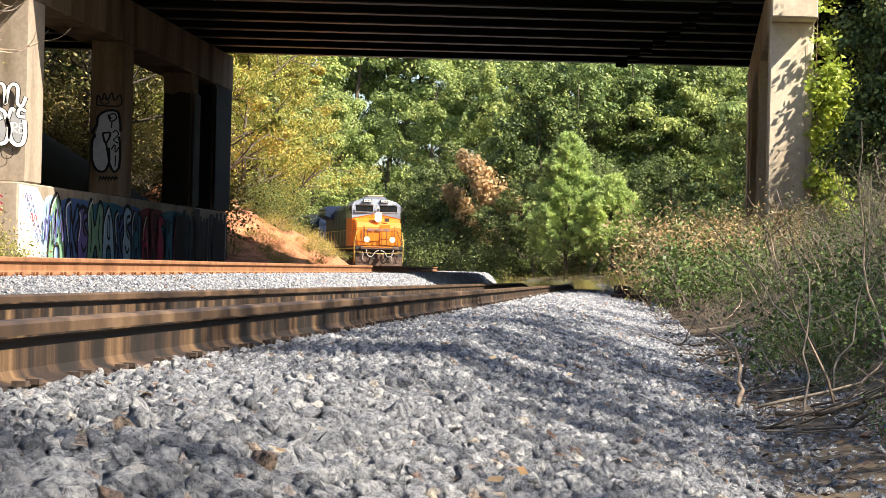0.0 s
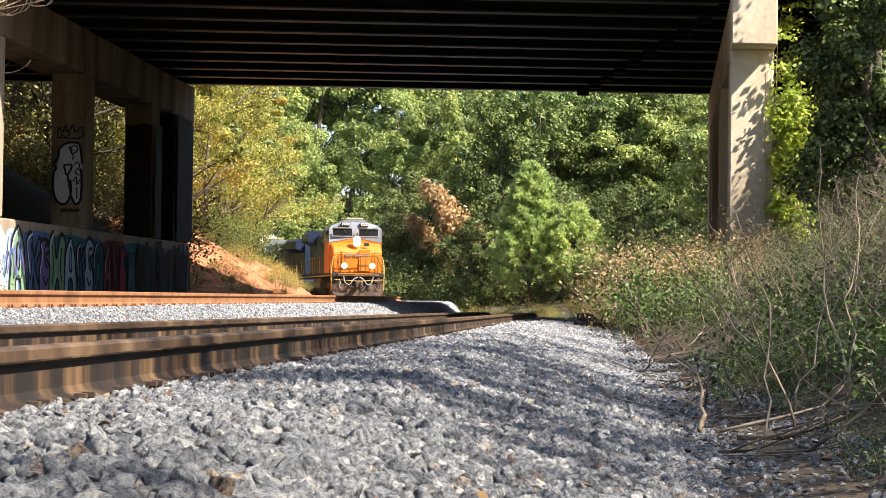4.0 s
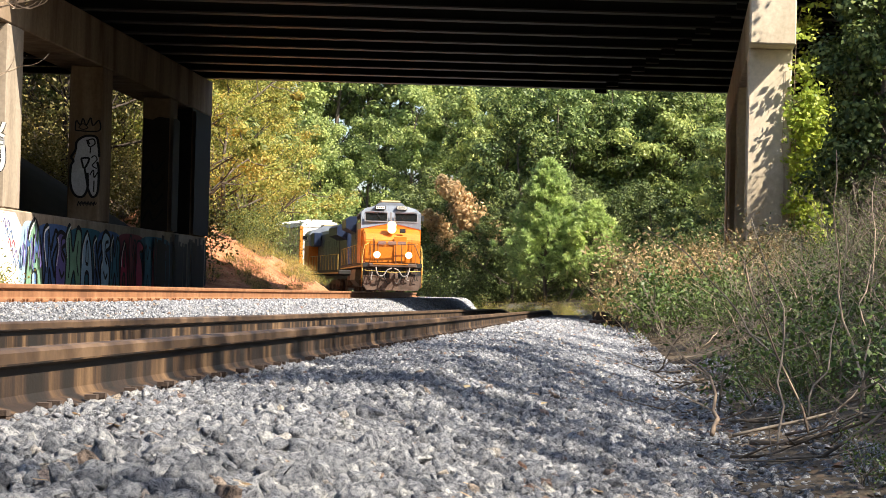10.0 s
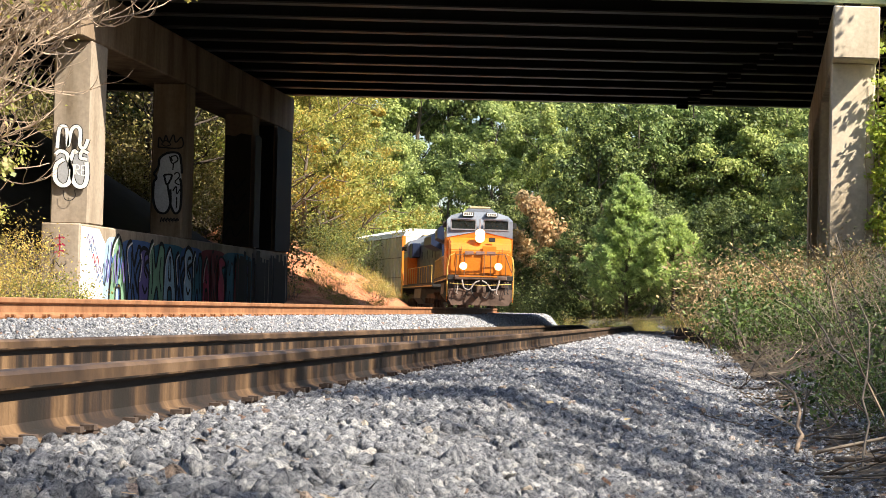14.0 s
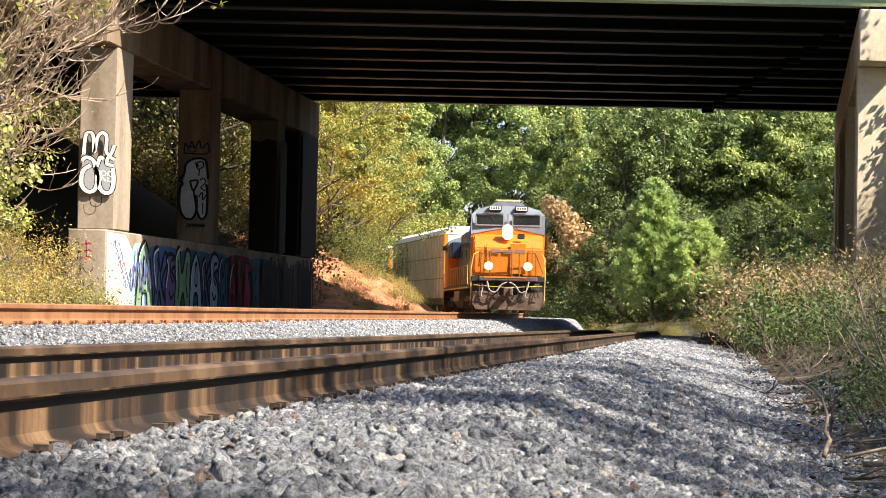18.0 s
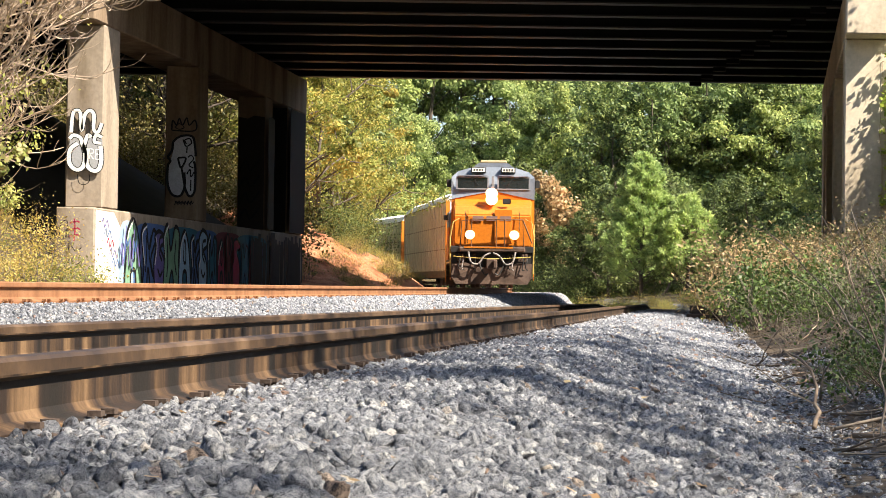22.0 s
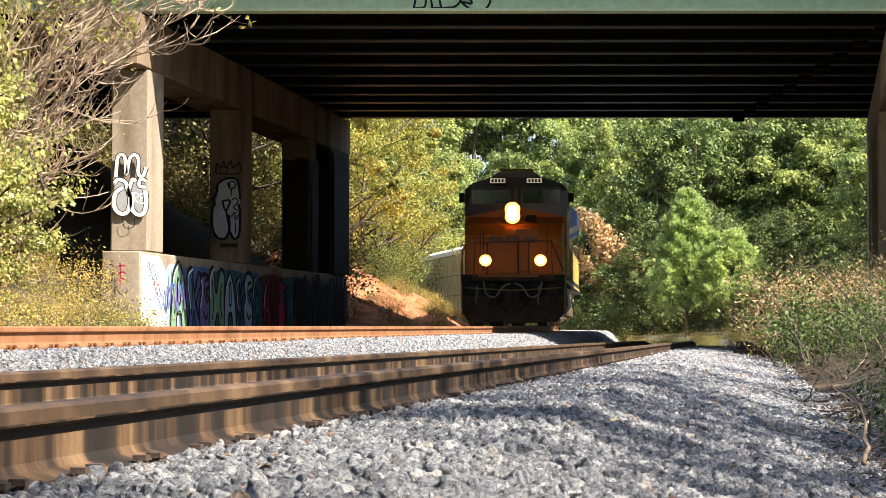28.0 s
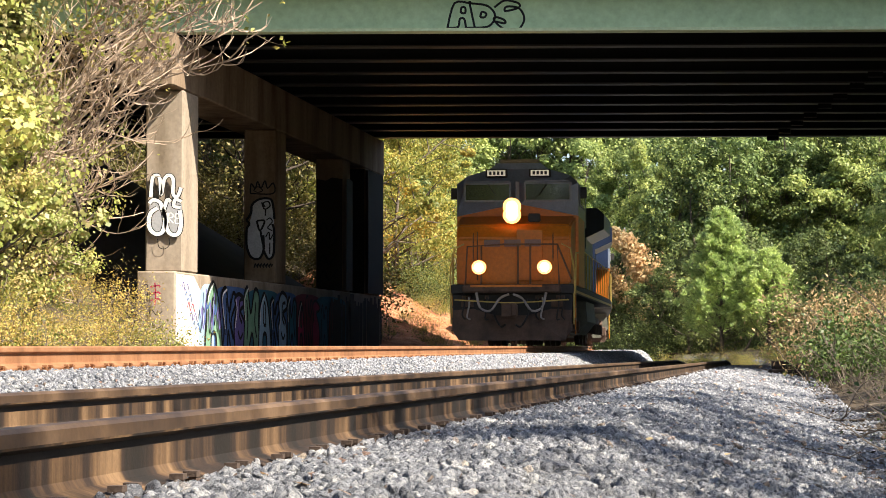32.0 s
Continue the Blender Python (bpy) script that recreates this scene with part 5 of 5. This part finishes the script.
bare_sapling((-9.8, 44.2), ((-5.0, 44.2, 6.9), (-5.9, 44.6, 7.6), (-6.6, 44.0, 7.3), (-6.0, 44.4, 5.9), (-7.2, 44.2, 6.0)), 73, 0.032)
bare_sapling((-9.6, 41.4), ((-8.2, 41.0, 4.4), (-8.6, 41.2, 3.0), (-7.7, 41.2, 3.8), (-7.4, 41.0, 1.6), (-8.0, 41.4, 5.8), (-9.2, 41.0, 5.2)), 75, 0.024, 500, "creeper", 0.11)
bare_sapling((-10.2, 42.6), ((-3.6, 42.4, 7.3), (-4.4, 42.8, 7.5), (-5.4, 42.4, 7.9)), 74, 0.03, 1500, "yellow_green", 0.14)


# ---- a heap of old ties at the end of the shoulder ----
OLD = mesh_data("old_tie", boxes((-1.1, 1.1, -0.11, 0.11, -0.09, 0.09), bevel=0.015), M["tie"])
for k, (dx, dy, dz, a) in enumerate(((0, 0, 0.09, 12), (0.15, 0.25, 0.09, 18), (0.1, 0.12, 0.27, 9))):
    ob = new("old_tie", OLD)
    x, y = x_t1(45.5) + 3.25 + dx, 45.5 + dy
    ob.matrix_world = pose(x, y, ground(x, y) + dz, 0, 0, a)
    tagged(ob, "discarded dark wooden tie stacked beside the ballast", "railway tie", "old ties")


# ---- fallen wood and leaves ----
def stick(x, y, length, rad, turn, rise, seed):
    rg = random.Random(seed)
    V, F = [], []
    p = Vector((x, y, ground(x, y) + 0.03 + rad))
    a = radians(turn)
    d = Vector((math.sin(a), math.cos(a), rise)).normalized()
    pts = [p]
    for _ in range(9):
        d = (d + Vector((rg.gauss(0, 0.2), rg.gauss(0, 0.2), rg.gauss(0, 0.14)))).normalized()
        q = pts[-1] + d * length / 9
        q.z = max(q.z, ground(q.x, q.y) + rad + 0.02)
        pts.append(q)
    o = empty("fallen_branch", label="dead branch lying in the weeds at the ballast's edge", category="branch", group="fallen branches")
    twig_tube(V, F, pts, rad, rad * 0.3, 6, True)
    mesh_of("wood", V, F, M["twig"] if 200 <= seed < 300 else M["twig_brown"] if seed % 3 else M["twig_grey"], o, smooth=True)
    for k in (3, 5, 7):
        V, F = [], []
        s = Vector((rg.gauss(0, 1), rg.gauss(0, 1), abs(rg.gauss(0, 0.6)))).normalized()
        twig_tube(V, F, [pts[k], pts[k] + s * length * 0.1, pts[k] + s * length * 0.2 + Vector((0, 0, 0.04))], rad * 0.45, rad * 0.2, 4)
        mesh_of("side_twig", V, F, M["twig_grey"], o)


sr = random.Random(77)
for k in range(46):
    y = 9 + 14 * sr.random()
    stick(x_t1(y) + 3.0 + 0.9 * sr.random(), y, sr.uniform(0.4, 1.1), sr.uniform(0.004, 0.009), sr.uniform(20, 190), sr.uniform(-0.05, 0.15), 100 + k)
# long pale stems arching out of the bank
for k in range(26):
    y = 9.5 + 17 * sr.random()
    stick(x_t1(y) + 3.6 + 1.6 * sr.random(), y, sr.uniform(0.7, 1.7), sr.uniform(0.004, 0.008), sr.uniform(-70, 120), sr.uniform(0.6, 2.4), 200 + k)
for turn, y, q in ((9, 10.5, 3.05), (11, 15.5, 3.2), (8, 19.0, 3.2)):
    stick(x_t1(y) + q, y, 1.8, 0.014, turn, 0.0, 301 + int(y))
# the heavier limbs across the foot of the bank
for y, q, length, rad, turn, rise in ((10.4, 3.15, 1.7, 0.010, 96, 0.16), (9.9, 3.2, 1.8, 0.015, 100, 0.18), (9.2, 3.1, 1.2, 0.006, 112, 0.14), (8.9, 3.45, 1.3, 0.010, 50, 0.9), (11.6, 3.2, 1.2, 0.008, 98, 0.14), (9.5, 3.3, 1.5, 0.007, 20, 0.8), (10.0, 3.5, 1.4, 0.007, -20, 1.4), (11, 3.6, 1.6, 0.007, 35, 1.3), (12.5, 3.7, 1.7, 0.008, -30, 1.2), (9.6, 3.7, 1.2, 0.006, 75, 1.1)):
    stick(x_t1(y) + q, y, length, rad, turn, rise, 400 + int(100 * y))
r = np.random.RandomState(9)
n = 60
yy = 3.6 + 22 * r.rand(n) ** 1.5
qq = 0.95 + 2.4 * r.rand(n)
C = np.array([(x_t1(y) + q, y, ground(x_t1(y) + q, y) + 0.03) for y, q in zip(yy, qq)])
V, F = flat_leaves(r, C, 0.05)
tagged(np_mesh("fallen_leaves", V, F, M["rusty_leaf"]), "brown and tan fallen leaves scattered on the ballast", "fallen leaves", kind="stuff")
n = 15000
yy = 4.5 + 30 * r.rand(n)
qq = 2.9 + 3.2 * r.rand(n)
C = np.array([(x_t1(y) + q, y, ground(x_t1(y) + q, y) + 0.02) for y, q in zip(yy, qq)])
C[:, 2] += r.uniform(0, 0.05, n)
V, F = flat_leaves(r, C, 0.038)
tagged(np_mesh("leaf_litter", V, F, M["litter"]), "brown leaf litter at the foot of the right bank", "leaf litter", kind="stuff")
# ---- the train ----
def wheelset(y, r, parent):
    bm = bmesh.new()
    for s in (-1, 1):
        drum(bm, (s * 0.755, 0, 0), (1, 0, 0), r, 0.13, 24)
        drum(bm, (s * 0.70, 0, 0), (1, 0, 0), r + 0.025, 0.03, 24)
        for k in range(3):
            a = k * 2.094
            drum(bm, (s * 0.83, 0.28 * math.cos(a), 0.28 * math.sin(a)), (1, 0, 0), 0.07, 0.03, 8)
    drum(bm, (0, 0, 0), (1, 0, 0), 0.09, 1.5, 10)
    ob = part("wheelset", bm, M["truck"], parent)
    ob.location = (0, y, r)
    WHEELS.append((ob, y, r))
    return ob


WHEELS = []


def truck_frame(parent, axles, r):
    a, b = min(axles) - 0.75, max(axles) + 0.75
    for s in (-1, 1):
        bm = bmesh.new()
        x0, x1 = sorted((s * 1.02, s * 1.17))
        prism(bm, [(a, r + 0.12), (a, r + 0.3), (a + 0.6, r + 0.42), (b - 0.6, r + 0.42), (b, r + 0.3), (b, r + 0.12), (b - 0.7, r - 0.12), (a + 0.7, r - 0.12)], "x", x0, x1)
        part("truck_side_frame", bm, M["truck"], parent)
        for y in axles:
            part("axle_box", boxes((min(s * 1.13, s * 1.3), max(s * 1.13, s * 1.3), y - 0.16, y + 0.16, r - 0.17, r + 0.17), bevel=0.03), M["truck"], parent)


def rails_of(name, lines, rad, material, parent, label=""):
    bm = bmesh.new()
    for pts in lines:
        tube(bm, pts, rad, rad, 6)
    return part(name, bm, material, parent, label)


def locomotive():
    t = empty("locomotive", label="diesel freight locomotive with orange nose and dark blue hood, headlights lit", category="locomotive", group="locomotives")
    # underframe, pilot and plow
    part("frame", boxes((-1.5, 1.5, 0.55, 22.0, 1.34, 1.58), bevel=0.02), M["black"], t)
    bm = bmesh.new()
    prism(bm, [(-1.46, 0.42), (-1.30, 0.14), (1.30, 0.14), (1.46, 0.42), (1.46, 0.92), (0.95, 0.95), (0.4, 0.78), (-0.4, 0.78), (-0.95, 0.95), (-1.46, 0.92)], "y", 0.28, 0.36)
    for v in bm.verts:
        v.co.y += 0.12 * abs(v.co.x) + (0.1 if v.co.z > 0.6 else 0)
    part("snow_plow", bm, M["truck"], t, "rust-brown steel plow")
    part("pilot_plate", boxes((-1.47, 1.47, 0.62, 0.70, 0.62, 1.34), bevel=0.02), M["black"], t)
    part("anticlimber", boxes((-1.2, 1.2, 0.30, 0.60, 1.36, 1.55), bevel=0.04), M["truck"], t)
    part("sill_stripe", boxes((-1.0, 0.75, 0.285, 0.30, 1.50, 1.56)), M["orange"], t, "orange edge strip")
    for s in (-1, 1):
        for k in range(4):
            part("step", boxes((min(s * 1.12, s * 1.52), max(s * 1.12, s * 1.52), 0.72, 1.05, 0.38 + 0.3 * k, 0.42 + 0.3 * k)), M["truck"], t)
        part("step_side", boxes((min(s * 1.50, s * 1.53), max(s * 1.50, s * 1.53), 1.05, 1.12, 0.3, 1.34)), M["orange"], t)
        rails_of("handrail", [[(s * 1.5, 0.6, 0.55), (s * 1.52, 0.6, 1.9), (s * 1.42, 0.62, 2.5), (s * 1.2, 0.7, 2.62)], [(s * 1.5, 1.1, 0.6), (s * 1.52, 1.12, 2.4), (s * 1.52, 2.2, 2.45)]], 0.024, M["handrail"], t, "yellow tube handrail")
        part("ditch_light_box", boxes((s * 0.8 - 0.13, s * 0.8 + 0.13, 0.42, 0.6, 1.88, 2.14), bevel=0.02), M["black"], t)
        part("ditch_light", drum(bmesh.new(), (s * 0.8, 0.40, 2.01), (0, 1, 0), 0.105, 0.03, 18), M["lamp"], t, "glowing warm headlamp")
        # added disc: orange glare round the ditch light
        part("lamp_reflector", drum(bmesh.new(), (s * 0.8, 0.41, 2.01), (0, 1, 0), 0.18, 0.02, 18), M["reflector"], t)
    # coupler, hoses
    part("coupler", boxes((-0.11, 0.11, -0.05, 0.7, 0.78, 1.02), (-0.2, 0.16, -0.25, 0.0, 0.72, 1.08), (0.05, 0.2, -0.38, -0.2, 0.74, 1.06), bevel=0.03), M["truck"], t)
    for s in (-1, 1):
        part("air_hose", tube(bmesh.new(), curve_pts([(s * 0.35, 0.5, 1.2), (s * 0.42, 0.25, 0.85), (s * 0.25, 0.15, 0.5), (s * 0.12, 0.12, 0.55)]), 0.028, 0.028, 6), M["black"], t)
        part("cable_loop", tube(bmesh.new(), curve_pts([(s * 0.85, 0.26, 1.36), (s * 0.75, 0.2, 0.98), (s * 0.5, 0.2, 0.9), (s * 0.28, 0.22, 1.2), (s * 0.05, 0.24, 1.32)]), 0.032, 0.032, 6), M["cable"], t, "pale sagging cable")
        part("hose_rack", boxes((min(s * 0.95, s * 1.25), max(s * 0.95, s * 1.25), 0.5, 0.6, 1.0, 1.2), bevel=0.01), M["truck"], t)
    # nose
    bm = bmesh.new()
    prism(bm, [(0.95, 1.58), (0.90, 3.05), (1.15, 3.42), (2.3, 3.74), (2.3, 1.58)], "x", -1.46, 1.46)
    for v in bm.verts:
        if v.co.y < 1.5:
            v.co.x *= 0.965
        if v.co.z > 3.0 and abs(v.co.x) > 0.5:
            v.co.z -= 0.28
    bmesh.ops.bevel(bm, geom=bm.edges[:], offset=0.05, segments=2, affect="EDGES")
    nose = part("nose", bm, M["orange"], t, smooth=False)
    part("nose_door", boxes((0.08, 0.72, 0.862, 0.9, 1.68, 3.0), bevel=0.015), M["orange"], nose)
    part("nose_seam", boxes((-0.9, -0.88, 0.868, 0.9, 1.7, 2.95)), M["black"], nose)
    for k in range(3):
        part("nose_mark", boxes((-0.72 + 0.5 * k, -0.32 + 0.5 * k, 0.852, 0.860, 2.56, 2.74)), M["faded_mark"], nose, "faded blue plain mark")
    part("nose_badge", boxes((0.36, 0.66, 1.0, 1.03, 3.2, 3.42), bevel=0.03), M["black"], nose)
    rails_of("front_railing", [[(-1.15, 0.55, 1.56), (-1.1, 0.55, 2.55), (-0.2, 0.5, 2.6), (1.1, 0.55, 2.6), (1.15, 0.55, 1.56)], [(-0.75, 0.5, 1.56), (-0.75, 0.5, 2.58)], [(0.15, 0.5, 1.56), (0.15, 0.5, 2.6)], [(0.45, 0.5, 1.56), (0.45, 0.5, 2.6)], [(1.1, 0.55, 2.6), (1.45, 0.6, 1.7)]], 0.026, M["rail_dark"], t, "thin brown front railing")
    part("headlight_box", boxes((-0.2, 0.12, 0.98, 1.6, 3.22, 3.76), bevel=0.04), M["orange"], t)
    for z in (3.38, 3.60):
        part("headlight", drum(bmesh.new(), (-0.04, 0.955, z), (0, 1, 0), 0.13, 0.03, 20), M["lamp"], t, "glowing warm headlamp")
        # added disc: orange glare round the headlight
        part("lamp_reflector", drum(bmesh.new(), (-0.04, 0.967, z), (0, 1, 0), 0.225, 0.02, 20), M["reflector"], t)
    # cab
    bm = bmesh.new()
    prism(bm, [(-1.53, 1.585), (1.53, 1.585), (1.53, 3.42), (0, 3.75), (-1.53, 3.42)], "y", 2.15, 4.9)
    part("cab_lower", bm, M["orange"], t)
    bm = bmesh.new()
    prism(bm, [(-1.53, 3.424), (0, 3.754), (1.53, 3.424), (1.53, 4.28), (1.32, 4.52), (0.75, 4.70), (0.55, 4.86), (-0.55, 4.86), (-0.75, 4.70), (-1.32, 4.52), (-1.53, 4.28)], "y", 2.12, 5.2)
    for v in bm.verts:
        if v.co.y < 3 and v.co.z > 4.4:
            v.co.y += 0.45
    cab = part("cab_upper", bm, M["grey_cab"], t, "grey-blue cab with pitched roof")
    for s in (-1, 1):
        x0, x1 = sorted((s * 0.16, s * 1.36))
        fr = part("windscreen_frame", boxes((x0, x1, 2.09, 2.118, 3.80, 3.85), (x0, x1, 2.09, 2.118, 4.26, 4.31), (x0, x0 + 0.05, 2.09, 2.118, 3.85, 4.26), (x1 - 0.05, x1, 2.09, 2.118, 3.85, 4.26)), M["frame_light"], t)
        part("windscreen", boxes((x0 + 0.05, x1 - 0.05, 2.105, 2.114, 3.85, 4.26)), M["glass"], fr)
        part("wiper", tube(bmesh.new(), [(s * 0.75, 2.075, 4.28), (s * 0.55, 2.075, 3.98)], 0.012, 0.012, 5), M["black"], fr)
        nb = part("number_board", boxes((s * 0.55 - 0.27, s * 0.55 + 0.27, 2.28, 2.5, 4.47, 4.68), bevel=0.02), M["black"], t)
        part("board_face", boxes((s * 0.55 - 0.23, s * 0.55 + 0.23, 2.27, 2.277, 4.5, 4.65)), M["board"], nb, "lit white number board")
        for k in range(4):
            part("board_bar", boxes((s * 0.55 - 0.18 + 0.1 * k, s * 0.55 - 0.12 + 0.1 * k, 2.262, 2.267, 4.53, 4.62)), M["black"], nb)
        for k in range(3):
            y0 = 2.5 + 0.8 * k
            fr = part("side_window_frame", boxes((min(s * 1.532, s * 1.555), max(s * 1.532, s * 1.555), y0, y0 + 0.65, 3.7, 4.25), bevel=0.008), M["frame_light"], t)
            part("side_window", boxes((min(s * 1.557, s * 1.562), max(s * 1.557, s * 1.562), y0 + 0.05, y0 + 0.6, 3.75, 4.2)), M["glass"], fr)
        part("mirror", boxes((min(s * 1.56, s * 1.72), max(s * 1.56, s * 1.72), 2.45, 2.5, 3.9, 4.2), bevel=0.01), M["black"], t)
    part("roof_hatch", boxes((-0.5, 0.5, 2.7, 4.6, 4.862, 4.98), bevel=0.04), M["roof_tan"], t, "dusty tan roof hump")
    # long hood
    bm = bmesh.new()
    prism(bm, [(-0.92, 1.585), (0.92, 1.585), (0.92, 4.15), (0.7, 4.42), (-0.7, 4.42), (-0.92, 4.15)], "y", 5.203, 21.2)
    part("long_hood", bm, M["navy"], t)
    for s in (-1, 1):
        for k in range(14):
            y0 = 5.5 + 0.85 * k
            part("hood_door", boxes((min(s * 0.923, s * 0.95), max(s * 0.923, s * 0.95), y0, y0 + 0.8, 1.75, 3.7 if k % 4 else 3.2), bevel=0.01), M["navy"], t)
        part("sill_line", boxes((min(s * 1.503, s * 1.51), max(s * 1.503, s * 1.51), 1.3, 21.8, 1.38, 1.45)), M["handrail"], t, "yellow sill stripe")
        part("walkway", boxes((min(s * 0.95, s * 1.5), max(s * 0.95, s * 1.5), 5.2, 21.6, 1.583, 1.61)), M["black"], t)
        part("dynamic_brake_box", boxes((min(s * 0.923, s * 1.45), max(s * 0.923, s * 1.45), 5.22, 7.3, 3.35, 4.3), bevel=0.04), M["navy"], t)
        line = [(s * 1.47, 5.2 + 1.6 * k, 2.62) for k in range(11)]
        rails_of("side_handrail", [line] + [[(s * 1.47, p[1], 1.6), p] for p in line], 0.02, M["handrail"], t, "pale yellow side handrail")
    bm = bmesh.new()
    prism(bm, [(-0.92, 3.55), (-1.52, 3.85), (-1.52, 4.35), (-1.3, 4.55), (1.3, 4.55), (1.52, 4.35), (1.52, 3.85), (0.92, 3.55)], "y", 16.5, 20.9)
    part("radiator", bm, M["navy"], t, "flared dark radiator wings")
    part("exhaust", boxes((-0.4, 0.4, 10.2, 11.4, 4.423, 4.6), bevel=0.03), M["black"], t)
    bm = bmesh.new()
    prism(bm, [(-1.35, 1.3), (-1.4, 0.7), (-1.1, 0.32), (1.1, 0.32), (1.4, 0.7), (1.35, 1.3)], "y", 8.7, 13.4)
    part("fuel_tank", bm, M["tank"], t, "dusty grey fuel tank")
    # hoses, grab irons and lift bar on the pilot
    for k, x in enumerate((-1.18, -1.06, -0.62, 0.62, 0.74, 1.12, 1.24)):
        part("pilot_hose", tube(bmesh.new(), curve_pts([(x, 0.52, 1.24), (x + 0.03, 0.34, 1.05), (x - 0.02, 0.30, 0.80 - 0.05 * (k % 3)), (x + 0.05, 0.36, 0.68)]), 0.022, 0.022, 6), M["cable"] if k % 3 == 1 else M["black"], t)
        part("hose_valve", boxes((x - 0.05, x + 0.05, 0.50, 0.58, 1.20, 1.29), bevel=0.01), M["truck"], t)
    part("uncoupling_bar", tube(bmesh.new(), [(-1.4, 0.4, 1.18), (-0.5, 0.3, 1.12), (-0.15, 0.2, 1.10), (0.15, 0.2, 1.10), (0.5, 0.3, 1.12), (1.4, 0.4, 1.18)], 0.018, 0.018, 6), M["handrail"], t)
    for s in (-1, 1):
        part("grab_iron", tube(bmesh.new(), [(s * 0.98, 0.86, 2.2), (s * 0.98, 0.80, 2.25), (s * 0.98, 0.80, 2.85), (s * 0.98, 0.86, 2.9)], 0.016, 0.016, 6), M["rail_dark"], nose)
        part("sunshade", boxes((min(s * 0.2, s * 1.3), max(s * 0.2, s * 1.3), 2.02, 2.10, 4.33, 4.36), bevel=0.005), M["frame_light"], t)
    part("centre_post", boxes((-0.05, 0.05, 2.08, 2.118, 3.76, 4.34), bevel=0.01), M["frame_light"], t)
    for axles in ((2.7, 4.6, 6.5), (15.6, 17.5, 19.4)):
        truck_frame(t, axles, 0.53)
        for y in axles:
            wheelset(y, 0.53, t)
    for o in t.children_recursive:
        if o.name.split(".")[0] != "wheelset":
            o.data.transform(Matrix.Diagonal((1.05, 1, 1, 1)))
    return t


def autorack():
    t = empty("autorack_car", label="pale yellow covered rail car for carrying motor cars", category="rail car", group="autorack cars")
    L = 27.2
    part("sill", boxes((-1.5, 1.5, 0.4, L - 0.4, 0.75, 1.15), bevel=0.03), M["rack_dark"], t)
    bm = bmesh.new()
    prism(bm, [(-1.5, 5.35), (-1.25, 5.72), (-0.6, 5.9), (0.6, 5.9), (1.25, 5.72), (1.5, 5.35)], "y", 0.35, L - 0.35)
    part("roof", bm, M["white"], t, "white curved roof")
    for k in range(22):
        y = 0.8 + 1.18 * k
        part("roof_rib", boxes((-1.0, 1.0, y, y + 0.08, 5.86, 5.93)), M["white"], t)
    for s in (-1, 1):
        for k in range(21):
            y = 0.55 + 1.3 * k
            x0, x1 = sorted((s * 1.46, s * 1.53))
            part("post", boxes((x0, x1, y - 0.06, y + 0.06, 1.15, 5.36)), M["rack"], t)
            if k < 20:
                x0, x1 = sorted((s * 1.43, s * 1.46))
                for z0, z1 in ((1.2, 2.45), (2.5, 3.85), (3.9, 5.3)):
                    part("side_panel", boxes((x0, x1, y + 0.062, y + 1.238, z0, z1)), M["rack"], t)
        for z in (1.16, 2.47, 3.87, 5.31):
            x0, x1 = sorted((s * 1.462, s * 1.50))
            part("side_rail", boxes((x0, x1, 0.5, L - 0.5, z - 0.02, z + 0.03)), M["rack_dark"], t)
        for y0 in (0.36, L - 0.42):
            part("corner_post", boxes((min(s * 1.3, s * 1.54), max(s * 1.3, s * 1.54), y0 - 0.04, y0 + 0.1, 1.0, 5.4), bevel=0.01), M["orange"], t, "orange-yellow corner post")
    for y0 in (0.38, L - 0.42):
        for s in (-1, 1):
            part("end_door", boxes((min(s * 0.02, s * 1.29), max(s * 0.02, s * 1.29), y0, y0 + 0.05, 1.2, 5.34), bevel=0.01), M["white"], t, "white end door")
    part("core", boxes((-1.42, 1.42, 0.5, L - 0.5, 1.15, 5.34)), M["rack_dark"], t)
    part("coupler", boxes((-0.12, 0.12, -0.5, 0.5, 0.78, 1.02), bevel=0.03), M["truck"], t)
    for axles in ((2.2, 3.9), (23.3, 25.0)):
        truck_frame(t, axles, 0.46)
        for y in axles:
            wheelset(y, 0.46, t)
    return t


TRAIN = []
for make, back, length, turned in ((locomotive, 0.0, 22.3, 0), (locomotive, 23.0, 22.3, 1), (autorack, 46.2, 27.2, 0), (autorack, 74.4, 27.2, 0)):
    WHEELS = []
    TRAIN.append((make(), back, length, turned, WHEELS))


def motions():
    def nose(t):
        return 135.0 - 2.57 * t

    for ob, back, length, turned, wheels in TRAIN:
        rows, gone, last = [], [], None
        for i in range(65):
            t = 0.5 * i
            y = nose(t)
            s = 0.0
            while s < back:
                y += 0.5 * math.cos(heading(x_t2, y))
                s += 0.5
            a_y, b_y = y + 0.2 * length, y + 0.8 * length
            a = math.atan2(x_t2(b_y) - x_t2(a_y), b_y - a_y)
            x = x_t2(a_y) - 0.2 * length * math.sin(a)
            m = pose(x, a_y - 0.2 * length * math.cos(a), z_t2(y), 0, 0, -math.degrees(a))
            rows.append((t, m @ pose(0, length, 0, 0, 0, 180) if turned else m))
        walk(ob, rows)
        for w, y, r in wheels:
            turn = math.degrees(2.57 * 0.2 / r)
            walk(w, [(0.2 * i, pose(0, y, r, -turn * i if turned else turn * i)) for i in range(161)])


motions()
